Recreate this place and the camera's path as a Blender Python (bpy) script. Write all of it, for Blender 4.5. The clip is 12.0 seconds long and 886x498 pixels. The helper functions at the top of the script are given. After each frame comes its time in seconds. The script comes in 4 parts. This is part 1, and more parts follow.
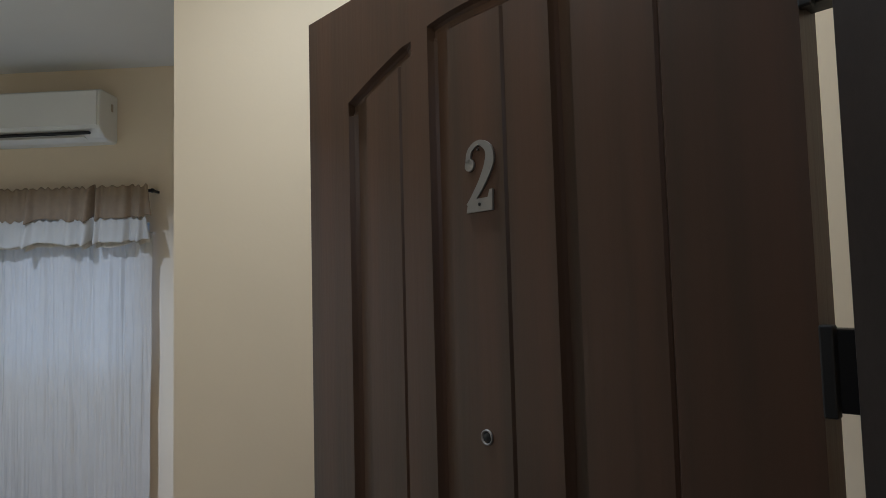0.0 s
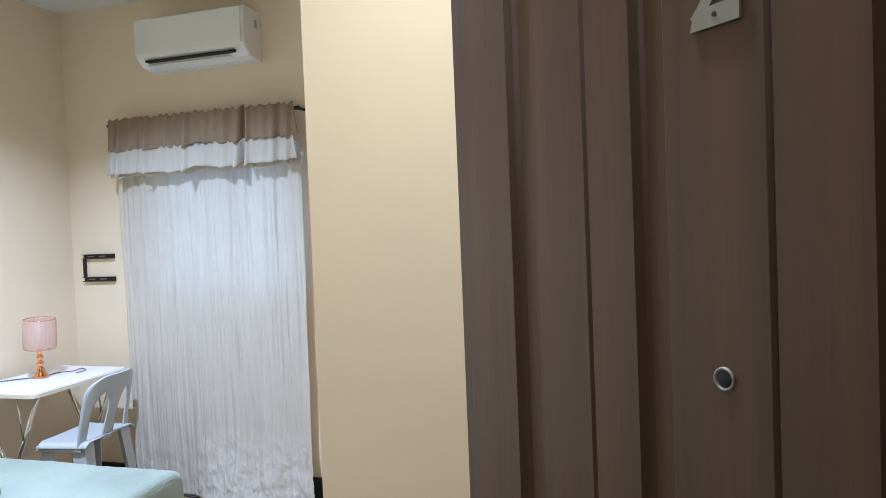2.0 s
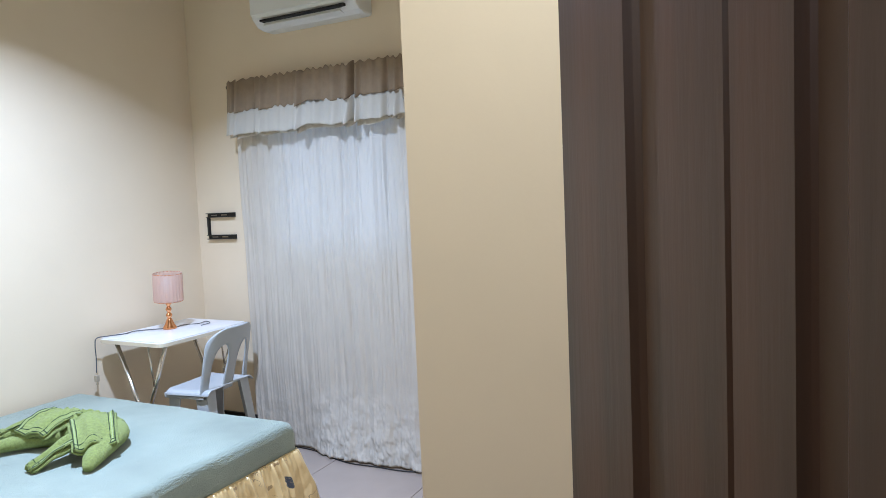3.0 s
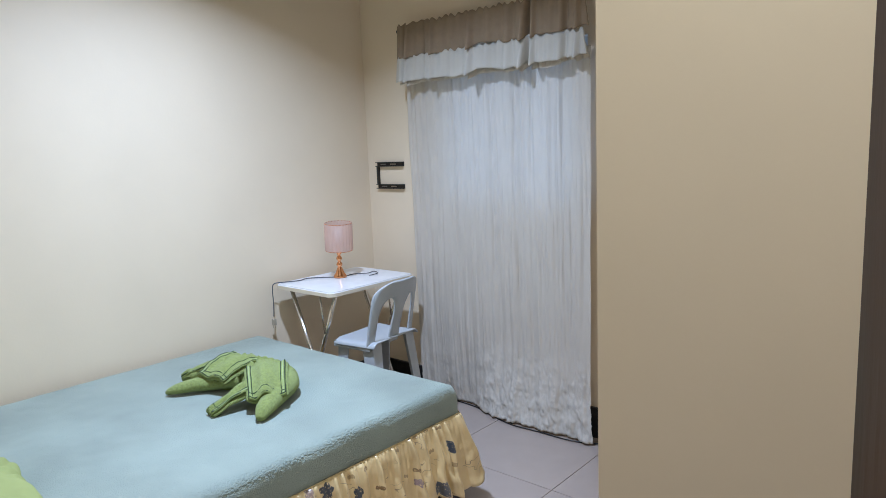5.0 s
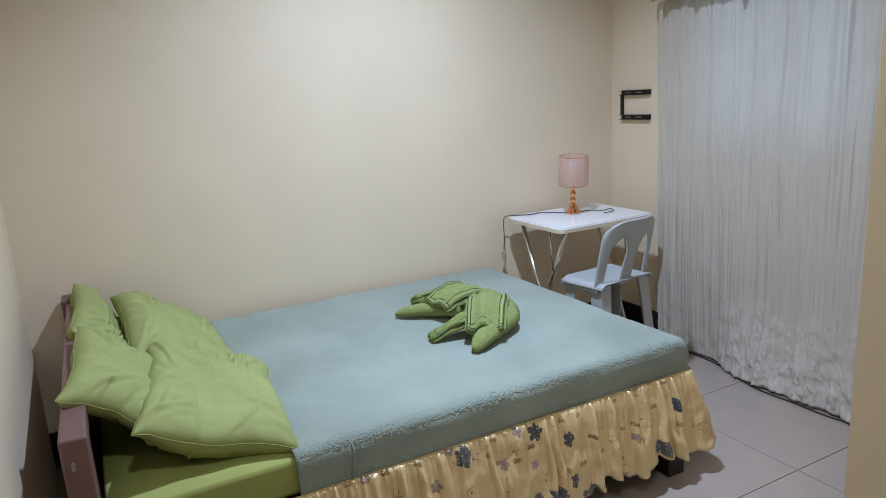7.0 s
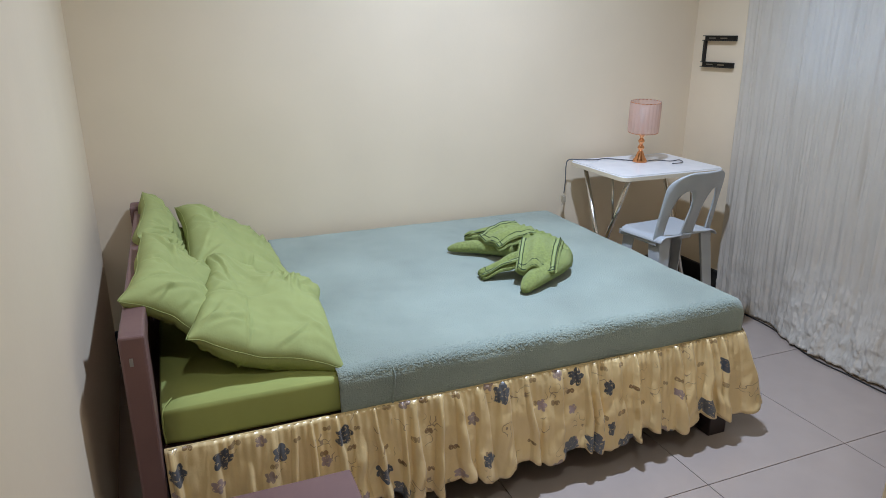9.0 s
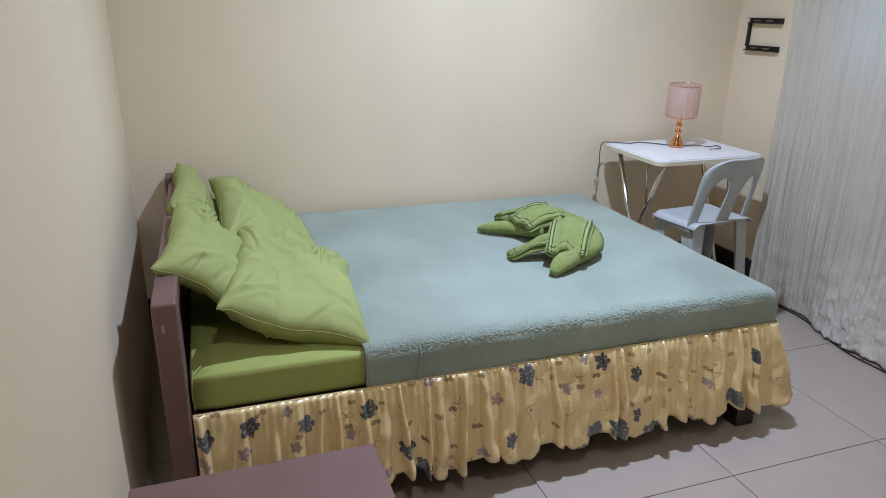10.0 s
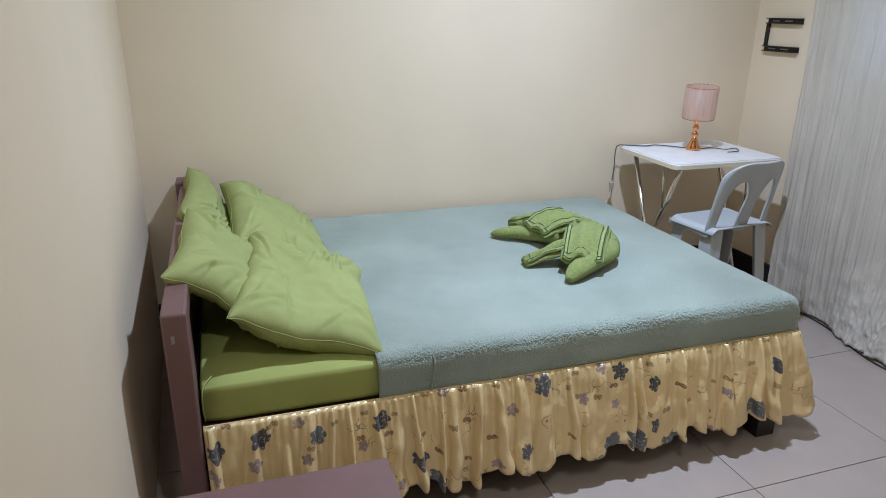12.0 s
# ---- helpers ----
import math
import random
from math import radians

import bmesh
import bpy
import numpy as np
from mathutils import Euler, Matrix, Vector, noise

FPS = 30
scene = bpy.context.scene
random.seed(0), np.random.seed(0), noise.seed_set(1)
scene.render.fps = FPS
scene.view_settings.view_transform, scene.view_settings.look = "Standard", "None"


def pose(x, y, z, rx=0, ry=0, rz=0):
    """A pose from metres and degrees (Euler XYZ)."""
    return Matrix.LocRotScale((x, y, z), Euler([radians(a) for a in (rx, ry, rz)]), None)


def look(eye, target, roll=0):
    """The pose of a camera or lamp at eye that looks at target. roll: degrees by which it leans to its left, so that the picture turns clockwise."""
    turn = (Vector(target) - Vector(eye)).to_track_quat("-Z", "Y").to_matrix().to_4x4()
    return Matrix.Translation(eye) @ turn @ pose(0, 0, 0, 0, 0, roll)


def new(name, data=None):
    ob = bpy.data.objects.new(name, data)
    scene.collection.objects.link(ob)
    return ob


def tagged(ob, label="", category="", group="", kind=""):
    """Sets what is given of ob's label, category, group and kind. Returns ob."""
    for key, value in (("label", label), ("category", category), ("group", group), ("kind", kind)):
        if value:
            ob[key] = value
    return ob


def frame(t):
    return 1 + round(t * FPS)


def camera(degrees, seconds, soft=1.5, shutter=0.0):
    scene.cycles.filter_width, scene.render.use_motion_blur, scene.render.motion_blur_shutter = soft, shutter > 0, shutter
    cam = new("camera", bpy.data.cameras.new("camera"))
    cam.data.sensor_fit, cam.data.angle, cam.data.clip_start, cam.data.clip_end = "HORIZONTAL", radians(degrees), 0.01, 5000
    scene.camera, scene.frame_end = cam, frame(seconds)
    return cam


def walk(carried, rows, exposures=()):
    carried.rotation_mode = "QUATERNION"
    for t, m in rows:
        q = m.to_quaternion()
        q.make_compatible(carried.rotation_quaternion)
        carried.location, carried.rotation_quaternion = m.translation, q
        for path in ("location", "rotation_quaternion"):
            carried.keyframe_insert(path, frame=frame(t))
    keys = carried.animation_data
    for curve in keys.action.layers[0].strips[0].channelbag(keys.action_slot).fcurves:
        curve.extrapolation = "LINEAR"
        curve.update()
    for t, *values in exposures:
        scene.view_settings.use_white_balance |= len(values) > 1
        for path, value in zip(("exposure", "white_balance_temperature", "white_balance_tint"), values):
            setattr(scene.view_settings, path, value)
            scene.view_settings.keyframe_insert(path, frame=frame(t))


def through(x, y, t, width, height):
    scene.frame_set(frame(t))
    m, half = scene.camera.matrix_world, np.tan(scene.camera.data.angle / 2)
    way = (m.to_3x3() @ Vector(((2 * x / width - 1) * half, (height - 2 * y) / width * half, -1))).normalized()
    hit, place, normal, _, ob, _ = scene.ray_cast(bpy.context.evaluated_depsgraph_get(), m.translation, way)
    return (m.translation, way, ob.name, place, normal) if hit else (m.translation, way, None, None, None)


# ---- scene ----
cam = camera(66.7, 12.0, soft=0.75)
PATH = [
    (0, (3.153, -0.452, 1.458), (3.027, 1.539, 1.595), -1.5),
    (0.5, (3.188, -0.396, 1.454), (2.944, 1.586, 1.568), -1.8),
    (1, (3.193, -0.336, 1.437), (2.804, 1.625, 1.502), -1.9),
    (1.5, (3.141, -0.249, 1.421), (2.647, 1.689, 1.422), -1.9),
    (2, (3.085, -0.169, 1.41), (2.515, 1.747, 1.345), -2.3),
    (2.5, (3.061, -0.142, 1.411), (2.393, 1.738, 1.272), -2.6),
    (3, (3.067, -0.034, 1.352), (2.171, 1.749, 1.208), -2.5),
    (5, (2.931, 0.143, 1.400), (1.633, 1.636, 1.105), -2.3),
    (5.5, (2.91, 0.197, 1.396), (1.518, 1.594, 1.062), -3.3),
    (6, (2.892, 0.251, 1.385), (1.337, 1.454, 1.016), -2.9),
    (6.5, (2.885, 0.28, 1.376), (1.218, 1.312, 0.976), -3.1),
    (7, (2.890, 0.297, 1.37), (1.158, 1.191, 0.924), -3.4),
    (9, (2.888, 0.314, 1.355), (1.123, 1.026, 0.74), 0.0),
    (9.5, (2.88, 0.307, 1.348), (1.106, 0.982, 0.715), 0.7),
    (10, (2.88, 0.313, 1.348), (1.104, 0.94, 0.677), 1.1),
    (10.5, (2.871, 0.31, 1.349), (1.095, 0.935, 0.675), 1.4),
    (11, (2.873, 0.318, 1.354), (1.073, 0.901, 0.705), 0.7),
    (11.5, (2.854, 0.323, 1.354), (1.059, 0.899, 0.688), 0.7),
    (12, (2.836, 0.317, 1.354), (1.049, 0.915, 0.683), 0.8),
]
EXPOSURES = [(0, -0.33, 5850, 10), (0.5, 0.33, 5800, 10), (1, 0.50, 5850, 10), (2, 0.74, 5950, 10), (2.5, 0.72, 5950, 10), (3.2, 0.56, 5900, 10), (5, 0.24, 5950, 10),
             (5.5, 0.02, 6050, 10), (6, -0.17, 6150, 10), (7, -0.07, 6250, 10), (9, 0.01, 6350, 10), (12, 0.05, 6350, 10)]
walk(cam, [(t, look(e, g, r)) for t, e, g, r in PATH], EXPOSURES)

# ---- light ----
world = bpy.data.worlds.new("world")
scene.world = world
world.use_nodes = True
wt = world.node_tree
sky = wt.nodes.new("ShaderNodeTexSky")
sky.sky_type = "NISHITA"
sky.sun_disc = False
sky.sun_elevation, sky.sun_rotation = radians(25), radians(200)
wt.links.new(sky.outputs["Color"], wt.nodes["Background"].inputs["Color"])
wt.nodes["Background"].inputs["Strength"].default_value = 0.11


def downlight(name, place, watts, degrees, size, colour):
    lamp = bpy.data.lights.new(name, "AREA")
    lamp.shape, lamp.size, lamp.spread, lamp.energy, lamp.color = "DISK", size, radians(degrees), watts, colour
    ob = new(name, lamp)
    ob.location = place
    return ob


BED_LAMP, ENTRY_FILL = (1.00, 1.46), (2.78, 0.60)
downlight("downlight_bed", (*BED_LAMP, 2.685), 42.5, 130, 0.09, (0.58, 0.722, 1.0))
# added fill: an unseen lamp that brightens the entry wall and door
downlight("entry_fill", (*ENTRY_FILL, 2.685), 13.2, 156, 0.09, (0.71, 0.77, 0.80))
# daylight in the window's opening, behind the curtain
day = bpy.data.lights.new("window_daylight", "AREA")
day.shape, day.size, day.size_y, day.energy, day.color = "RECTANGLE", 0.80, 0.72, 3.8, (0.20, 0.42, 1.0)
day_ob = new("window_daylight", day)
day_ob.location, day_ob.rotation_euler = (0.986, 2.975, 1.483), (radians(-90), 0, 0)


# ---- materials ----
def mat(name, colour, rough=0.6, metal=0.0, var=0.12, scale=6.0, bump=0.15, fine=60.0, dist=0.002, spec=0.5, dark=None):
    m = bpy.data.materials.new(name)
    m.use_nodes = True
    nt = m.node_tree
    b = nt.nodes["Principled BSDF"]
    co = nt.nodes.new("ShaderNodeTexCoord")
    n1 = nt.nodes.new("ShaderNodeTexNoise")
    n1.inputs["Scale"].default_value, n1.inputs["Detail"].default_value = scale, 5
    n2 = nt.nodes.new("ShaderNodeTexNoise")
    n2.inputs["Scale"].default_value, n2.inputs["Detail"].default_value = fine, 4
    for n in (n1, n2):
        nt.links.new(co.outputs["Object"], n.inputs["Vector"])
    ramp = nt.nodes.new("ShaderNodeMapRange")
    ramp.inputs["From Min"].default_value, ramp.inputs["From Max"].default_value = 0.3, 0.7
    nt.links.new(n1.outputs["Fac"], ramp.inputs["Value"])
    mix = nt.nodes.new("ShaderNodeMix")
    mix.data_type = "RGBA"
    low = dark or tuple(c * (1 - var) for c in colour)
    mix.inputs["A"].default_value, mix.inputs["B"].default_value = (*low, 1), (*colour, 1)
    nt.links.new(ramp.outputs["Result"], mix.inputs["Factor"])
    nt.links.new(mix.outputs["Result"], b.inputs["Base Color"])
    rr = nt.nodes.new("ShaderNodeMapRange")
    rr.inputs["To Min"].default_value, rr.inputs["To Max"].default_value = rough * 0.85, min(1, rough * 1.15)
    nt.links.new(n2.outputs["Fac"], rr.inputs["Value"])
    nt.links.new(rr.outputs["Result"], b.inputs["Roughness"])
    bp = nt.nodes.new("ShaderNodeBump")
    bp.inputs["Strength"].default_value, bp.inputs["Distance"].default_value = bump, dist
    nt.links.new(n2.outputs["Fac"], bp.inputs["Height"])
    nt.links.new(bp.outputs["Normal"], b.inputs["Normal"])
    b.inputs["Metallic"].default_value = metal
    b.inputs["Specular IOR Level"].default_value = spec
    return m


def bsdf(m):
    return m.node_tree.nodes["Principled BSDF"]


WALL = mat("cream_wall_paint", (0.81, 0.670, 0.483), 0.55, var=0.05, scale=2.5, bump=0.12, fine=90, spec=0.35)
CEIL = mat("ceiling_paint", (0.72, 0.70, 0.66), 0.8, var=0.05, scale=2, fine=70)
CORR = mat("corridor_paint", (0.70, 0.68, 0.62), 0.7, var=0.08, scale=2)
TILE = mat("porcelain_tile", (0.39, 0.315, 0.265), 0.2, var=0.06, scale=9, bump=0.04, fine=150, dist=0.0008)
GROUT = mat("grout", (0.25, 0.21, 0.185), 0.9, var=0.3, scale=20)
DOORW = mat("brown_door_paint", (0.120, 0.062, 0.037), 0.40, var=0.3, scale=1.5, bump=0.2, fine=40, dark=(0.074, 0.047, 0.030), spec=0.4)
FRAME = mat("dark_brown_frame_paint", (0.03, 0.02, 0.015), 0.45, var=0.3, scale=6)
STEEL = mat("brushed_steel", (0.33, 0.31, 0.28), 0.55, metal=0.6, var=0.1, scale=30)
BLACK = mat("black_metal", (0.012, 0.011, 0.010), 0.5, var=0.3, scale=20)
ACW = mat("white_plastic", (0.78, 0.77, 0.72), 0.4, var=0.04, scale=4, bump=0.03)
DARKSLOT = mat("dark_slot", (0.012, 0.012, 0.012), 0.7, var=0.2)
MAUVE = mat("mauve_brown_paint", (0.185, 0.10, 0.088), 0.5, var=0.14, scale=7, bump=0.18, fine=45, spec=0.4)
DARKW = mat("dark_brown_wood", (0.035, 0.02, 0.016), 0.5, var=0.3, scale=9)
GREEN = mat("green_cotton", (0.36, 0.385, 0.115), 0.85, var=0.08, scale=12, bump=0.25, fine=500, dist=0.0006, spec=0.2)
PILLOW = mat("creased_green_cotton", (0.345, 0.372, 0.135), 0.85, var=0.10, scale=9, bump=0.25, fine=30, dist=0.006, spec=0.18)
TOWEL = mat("green_terry", (0.37, 0.425, 0.125), 0.95, var=0.34, scale=120, bump=1.0, fine=300, dist=0.010, spec=0.1)
bsdf(TOWEL).inputs["Sheen Weight"].default_value = 0.12
TOWELP = mat("pale_green_stripe", (0.36, 0.42, 0.18), 0.9, var=0.15, scale=60)
TOWELD = mat("dark_green_stripe", (0.03, 0.05, 0.015), 0.9, var=0.2, scale=60)
BLUE = mat("light_blue_fleece", (0.328, 0.372, 0.310), 0.95, var=0.24, scale=3.5, bump=0.8, fine=230, dist=0.004, spec=0.1)
bsdf(BLUE).inputs["Sheen Weight"].default_value = 0.35
bsdf(BLUE).inputs["Sheen Roughness"].default_value = 0.4
MARBLE = mat("white_laminate", (0.80, 0.78, 0.76), 0.3, var=0.08, scale=14, bump=0.02)
EDGE = mat("cream_edge_band", (0.68, 0.58, 0.43), 0.4, var=0.08)
CHROME = mat("chrome", (0.70, 0.66, 0.60), 0.18, metal=1.0, var=0.05)
CHAIRP = mat("grey_white_plastic", (0.43, 0.44, 0.44), 0.38, var=0.05, scale=10, bump=0.05)
COPPER = mat("copper", (0.80, 0.36, 0.16), 0.15, metal=1.0, var=0.08)
BROWNC = mat("brown_valance_cloth", (0.30, 0.215, 0.135), 0.9, var=0.15, scale=25, bump=0.4, fine=500, dist=0.0008)
CABLE = mat("grey_cable", (0.09, 0.09, 0.10), 0.5, var=0.1)
PLUG = mat("beige_plug", (0.45, 0.38, 0.28), 0.5, var=0.1)


def cloth(name, colour, through, bump=0.5, fine=350, stretch=(1, 1, 0.12), alpha=1.0):
    """A thin cloth that lets part of the light through."""
    m = mat(name, colour, 0.9, var=0.06, scale=8, bump=bump, fine=fine, dist=0.0015, spec=0.15)
    nt = m.node_tree
    b, out = bsdf(m), nt.nodes["Material Output"]
    tr = nt.nodes.new("ShaderNodeBsdfTranslucent")
    tr.inputs["Color"].default_value = (*colour, 1)
    mx = nt.nodes.new("ShaderNodeMixShader")
    mx.inputs["Fac"].default_value = through
    nt.links.new(b.outputs["BSDF"], mx.inputs[1])
    nt.links.new(tr.outputs["BSDF"], mx.inputs[2])
    last = mx
    if alpha < 1:
        tp = nt.nodes.new("ShaderNodeBsdfTransparent")
        m2 = nt.nodes.new("ShaderNodeMixShader")
        m2.inputs["Fac"].default_value = alpha
        nt.links.new(tp.outputs["BSDF"], m2.inputs[1])
        nt.links.new(mx.outputs["Shader"], m2.inputs[2])
        last = m2
    nt.links.new(last.outputs["Shader"], out.inputs["Surface"])
    return m


SHEER = cloth("white_crinkled_sheer", (0.80, 0.73, 0.625), 0.34, bump=0.3, fine=150)
# fine upright crinkles
nt = SHEER.node_tree
cco = nt.nodes.new("ShaderNodeTexCoord")
cmp_ = nt.nodes.new("ShaderNodeMapping")
cmp_.inputs["Scale"].default_value = (85, 30, 3.2)
cns = nt.nodes.new("ShaderNodeTexNoise")
cns.inputs["Scale"].default_value, cns.inputs["Detail"].default_value, cns.inputs["Distortion"].default_value = 1.0, 4, 0.6
nt.links.new(cco.outputs["Object"], cmp_.inputs["Vector"])
nt.links.new(cmp_.outputs["Vector"], cns.inputs["Vector"])
cbp = nt.nodes.new("ShaderNodeBump")
cbp.inputs["Strength"].default_value, cbp.inputs["Distance"].default_value = 0.75, 0.012
nt.links.new(cns.outputs["Fac"], cbp.inputs["Height"])
old = bsdf(SHEER).inputs["Normal"].links[0].from_socket
nt.links.new(old, cbp.inputs["Normal"])
nt.links.new(cbp.outputs["Normal"], bsdf(SHEER).inputs["Normal"])
WHITEC = cloth("white_ruffle_cloth", (0.70, 0.65, 0.56), 0.25)
SHADE = cloth("pink_lamp_shade", (0.86, 0.66, 0.57), 0.5, alpha=0.6)


def print_cloth():
    """Gold satin with scattered dark flowers and brown sprigs; the pattern lies in the cloth's own UV, in metres."""
    m = mat("gold_floral_satin", (0.78, 0.57, 0.27), 0.30, var=0.12, scale=6, bump=0.35, fine=26, dist=0.010, spec=0.9)
    nt = m.node_tree
    b = bsdf(m)
    base = b.inputs["Base Color"].links[0].from_socket
    uv = nt.nodes.new("ShaderNodeUVMap")

    def node(op, a=None, c=None):
        n = nt.nodes.new("ShaderNodeMath")
        n.operation = op
        for i, v in enumerate((a, c)):
            if v is None:
                continue
            if isinstance(v, (int, float)):
                n.inputs[i].default_value = v
            else:
                nt.links.new(v, n.inputs[i])
        return n.outputs[0]

    def flowers(scale, size, petals, offset, colour, colour2, source, lobe=0.34, warped=0.10, spare=0.0):
        mp = nt.nodes.new("ShaderNodeMapping")
        mp.inputs["Location"].default_value = (*offset, 0)
        mp.inputs["Scale"].default_value = (scale, scale, 1)
        nt.links.new(uv.outputs["UV"], mp.inputs["Vector"])
        warp = nt.nodes.new("ShaderNodeTexNoise")
        warp.inputs["Scale"].default_value = 4.5
        nt.links.new(mp.outputs["Vector"], warp.inputs["Vector"])
        wv = nt.nodes.new("ShaderNodeVectorMath")
        wv.operation = "MULTIPLY_ADD"
        wv.inputs[1].default_value = (warped, warped, 0)
        nt.links.new(warp.outputs["Color"], wv.inputs[0])
        nt.links.new(mp.outputs["Vector"], wv.inputs[2])
        vo = nt.nodes.new("ShaderNodeTexVoronoi")
        vo.voronoi_dimensions = "2D"
        vo.inputs["Scale"].default_value = 1
        vo.inputs["Randomness"].default_value = 0.75
        nt.links.new(wv.outputs[0], vo.inputs["Vector"])
        d = nt.nodes.new("ShaderNodeVectorMath")
        d.operation = "SUBTRACT"
        nt.links.new(wv.outputs[0], d.inputs[0])
        nt.links.new(vo.outputs["Position"], d.inputs[1])
        s = nt.nodes.new("ShaderNodeSeparateXYZ")
        nt.links.new(d.outputs[0], s.inputs[0])
        ang = node("ARCTAN2", s.outputs["Y"], s.outputs["X"])
        pet = node("ABSOLUTE", node("COSINE", node("MULTIPLY", ang, petals / 2)))
        pick = nt.nodes.new("ShaderNodeSeparateColor")
        nt.links.new(vo.outputs["Color"], pick.inputs[0])
        grow = node("MULTIPLY", node("ADD", node("MULTIPLY", pick.outputs[1], 0.4), 0.75), size)
        edge = node("MULTIPLY", node("ADD", node("MULTIPLY", pet, lobe), 1.0 - lobe), grow)
        # some repeats carry no flower
        edge = node("SUBTRACT", edge, node("LESS_THAN", pick.outputs[2], spare))
        r = vo.outputs["Distance"]
        mask = node("MULTIPLY", node("SUBTRACT", edge, r), 60)
        vein = nt.nodes.new("ShaderNodeTexNoise")
        vein.inputs["Scale"].default_value, vein.inputs["Detail"].default_value = 17, 3
        nt.links.new(wv.outputs[0], vein.inputs["Vector"])
        mask = node("MINIMUM", mask, node("ADD", node("MULTIPLY", node("SUBTRACT", vein.outputs["Fac"], 0.36), 7), 0.45))
        cl = nt.nodes.new("ShaderNodeClamp")
        nt.links.new(mask, cl.inputs["Value"])
        tone = nt.nodes.new("ShaderNodeMix")
        tone.data_type = "RGBA"
        tone.inputs["A"].default_value, tone.inputs["B"].default_value = (*colour, 1), (*colour2, 1)
        sep = nt.nodes.new("ShaderNodeSeparateColor")
        nt.links.new(vo.outputs["Color"], sep.inputs[0])
        nt.links.new(sep.outputs[0], tone.inputs["Factor"])
        mx = nt.nodes.new("ShaderNodeMix")
        mx.data_type = "RGBA"
        nt.links.new(cl.outputs[0], mx.inputs["Factor"])
        nt.links.new(source, mx.inputs["A"])
        nt.links.new(tone.outputs["Result"], mx.inputs["B"])
        return mx.outputs["Result"]

    def sprigs(scale, offset, colour, source):
        """Thin curling stems that come and go."""
        mp = nt.nodes.new("ShaderNodeMapping")
        mp.inputs["Location"].default_value = (*offset, 0)
        nt.links.new(uv.outputs["UV"], mp.inputs["Vector"])
        line = nt.nodes.new("ShaderNodeTexNoise")
        line.inputs["Scale"].default_value, line.inputs["Detail"].default_value = scale, 1
        patch = nt.nodes.new("ShaderNodeTexNoise")
        patch.inputs["Scale"].default_value, patch.inputs["Detail"].default_value = 13, 0
        for n in (line, patch):
            nt.links.new(mp.outputs["Vector"], n.inputs["Vector"])
        near = node("MULTIPLY", node("SUBTRACT", 0.016, node("ABSOLUTE", node("SUBTRACT", line.outputs["Fac"], 0.5))), 120)
        here = node("MULTIPLY", node("SUBTRACT", patch.outputs["Fac"], 0.61), 22)
        cl = nt.nodes.new("ShaderNodeClamp")
        nt.links.new(node("MINIMUM", near, here), cl.inputs["Value"])
        mx = nt.nodes.new("ShaderNodeMix")
        mx.data_type = "RGBA"
        nt.links.new(cl.outputs[0], mx.inputs["Factor"])
        nt.links.new(source, mx.inputs["A"])
        mx.inputs["B"].default_value = (*colour, 1)
        return mx.outputs["Result"]

    c = sprigs(24, (0.3, 1.7), (0.33, 0.22, 0.12), base)
    c = flowers(10.0, 0.17, 2, (3.3, 1.2), (0.22, 0.12, 0.04), (0.40, 0.27, 0.12), c, lobe=0.75, spare=0.45)
    c = flowers(8.0, 0.20, 5, (0.2, 0.75), (0.36, 0.25, 0.24), (0.30, 0.21, 0.16), c, spare=0.66)
    c = flowers(7.2, 0.26, 5, (0.1, 0.35), (0.035, 0.040, 0.050), (0.10, 0.105, 0.115), c, lobe=0.32, warped=0.18, spare=0.58)
    nt.links.new(c, b.inputs["Base Color"])
    b.inputs["Sheen Weight"].default_value = 0.1
    b.inputs["Metallic"].default_value = 0.10
    return m


SATIN = print_cloth()
GLASS = bpy.data.materials.new("window_glass")
GLASS.use_nodes = True
bsdf(GLASS).inputs["Transmission Weight"].default_value = 1.0
bsdf(GLASS).inputs["Roughness"].default_value = 0.05


# ---- building blocks ----
def box(bm, x0, x1, y0, y1, z0, z1, bevel=0.0, seg=2):
    r = bmesh.ops.create_cube(bm, size=1)
    for v in r["verts"]:
        v.co = Vector(((x0 + x1) / 2 + v.co.x * (x1 - x0), (y0 + y1) / 2 + v.co.y * (y1 - y0), (z0 + z1) / 2 + v.co.z * (z1 - z0)))
    if bevel:
        es = list({e for v in r["verts"] for e in v.link_edges})
        bmesh.ops.bevel(bm, geom=es, offset=bevel, segments=seg, affect="EDGES", profile=0.5)
    return bm


def boxes(*rows, bevel=0.0):
    bm = bmesh.new()
    for r in rows:
        box(bm, *r, bevel=bevel)
    return bm


def finish(name, bm, material, smooth=False):
    me = bpy.data.meshes.new(name)
    bmesh.ops.recalc_face_normals(bm, faces=bm.faces)
    bm.to_mesh(me)
    bm.free()
    me.materials.append(material)
    if smooth:
        for p in me.polygons:
            p.use_smooth = True
    return new(name, me)


def part(name, bm, material, parent, label="", smooth=False):
    ob = finish(name, bm, material, smooth)
    ob.parent = parent
    return tagged(ob, label)


def thing(name, label, category, place=(0, 0, 0), group="", kind=""):
    ob = new(name)
    ob.location = place
    ob.empty_display_size = 0.05
    return tagged(ob, label, category, group, kind)


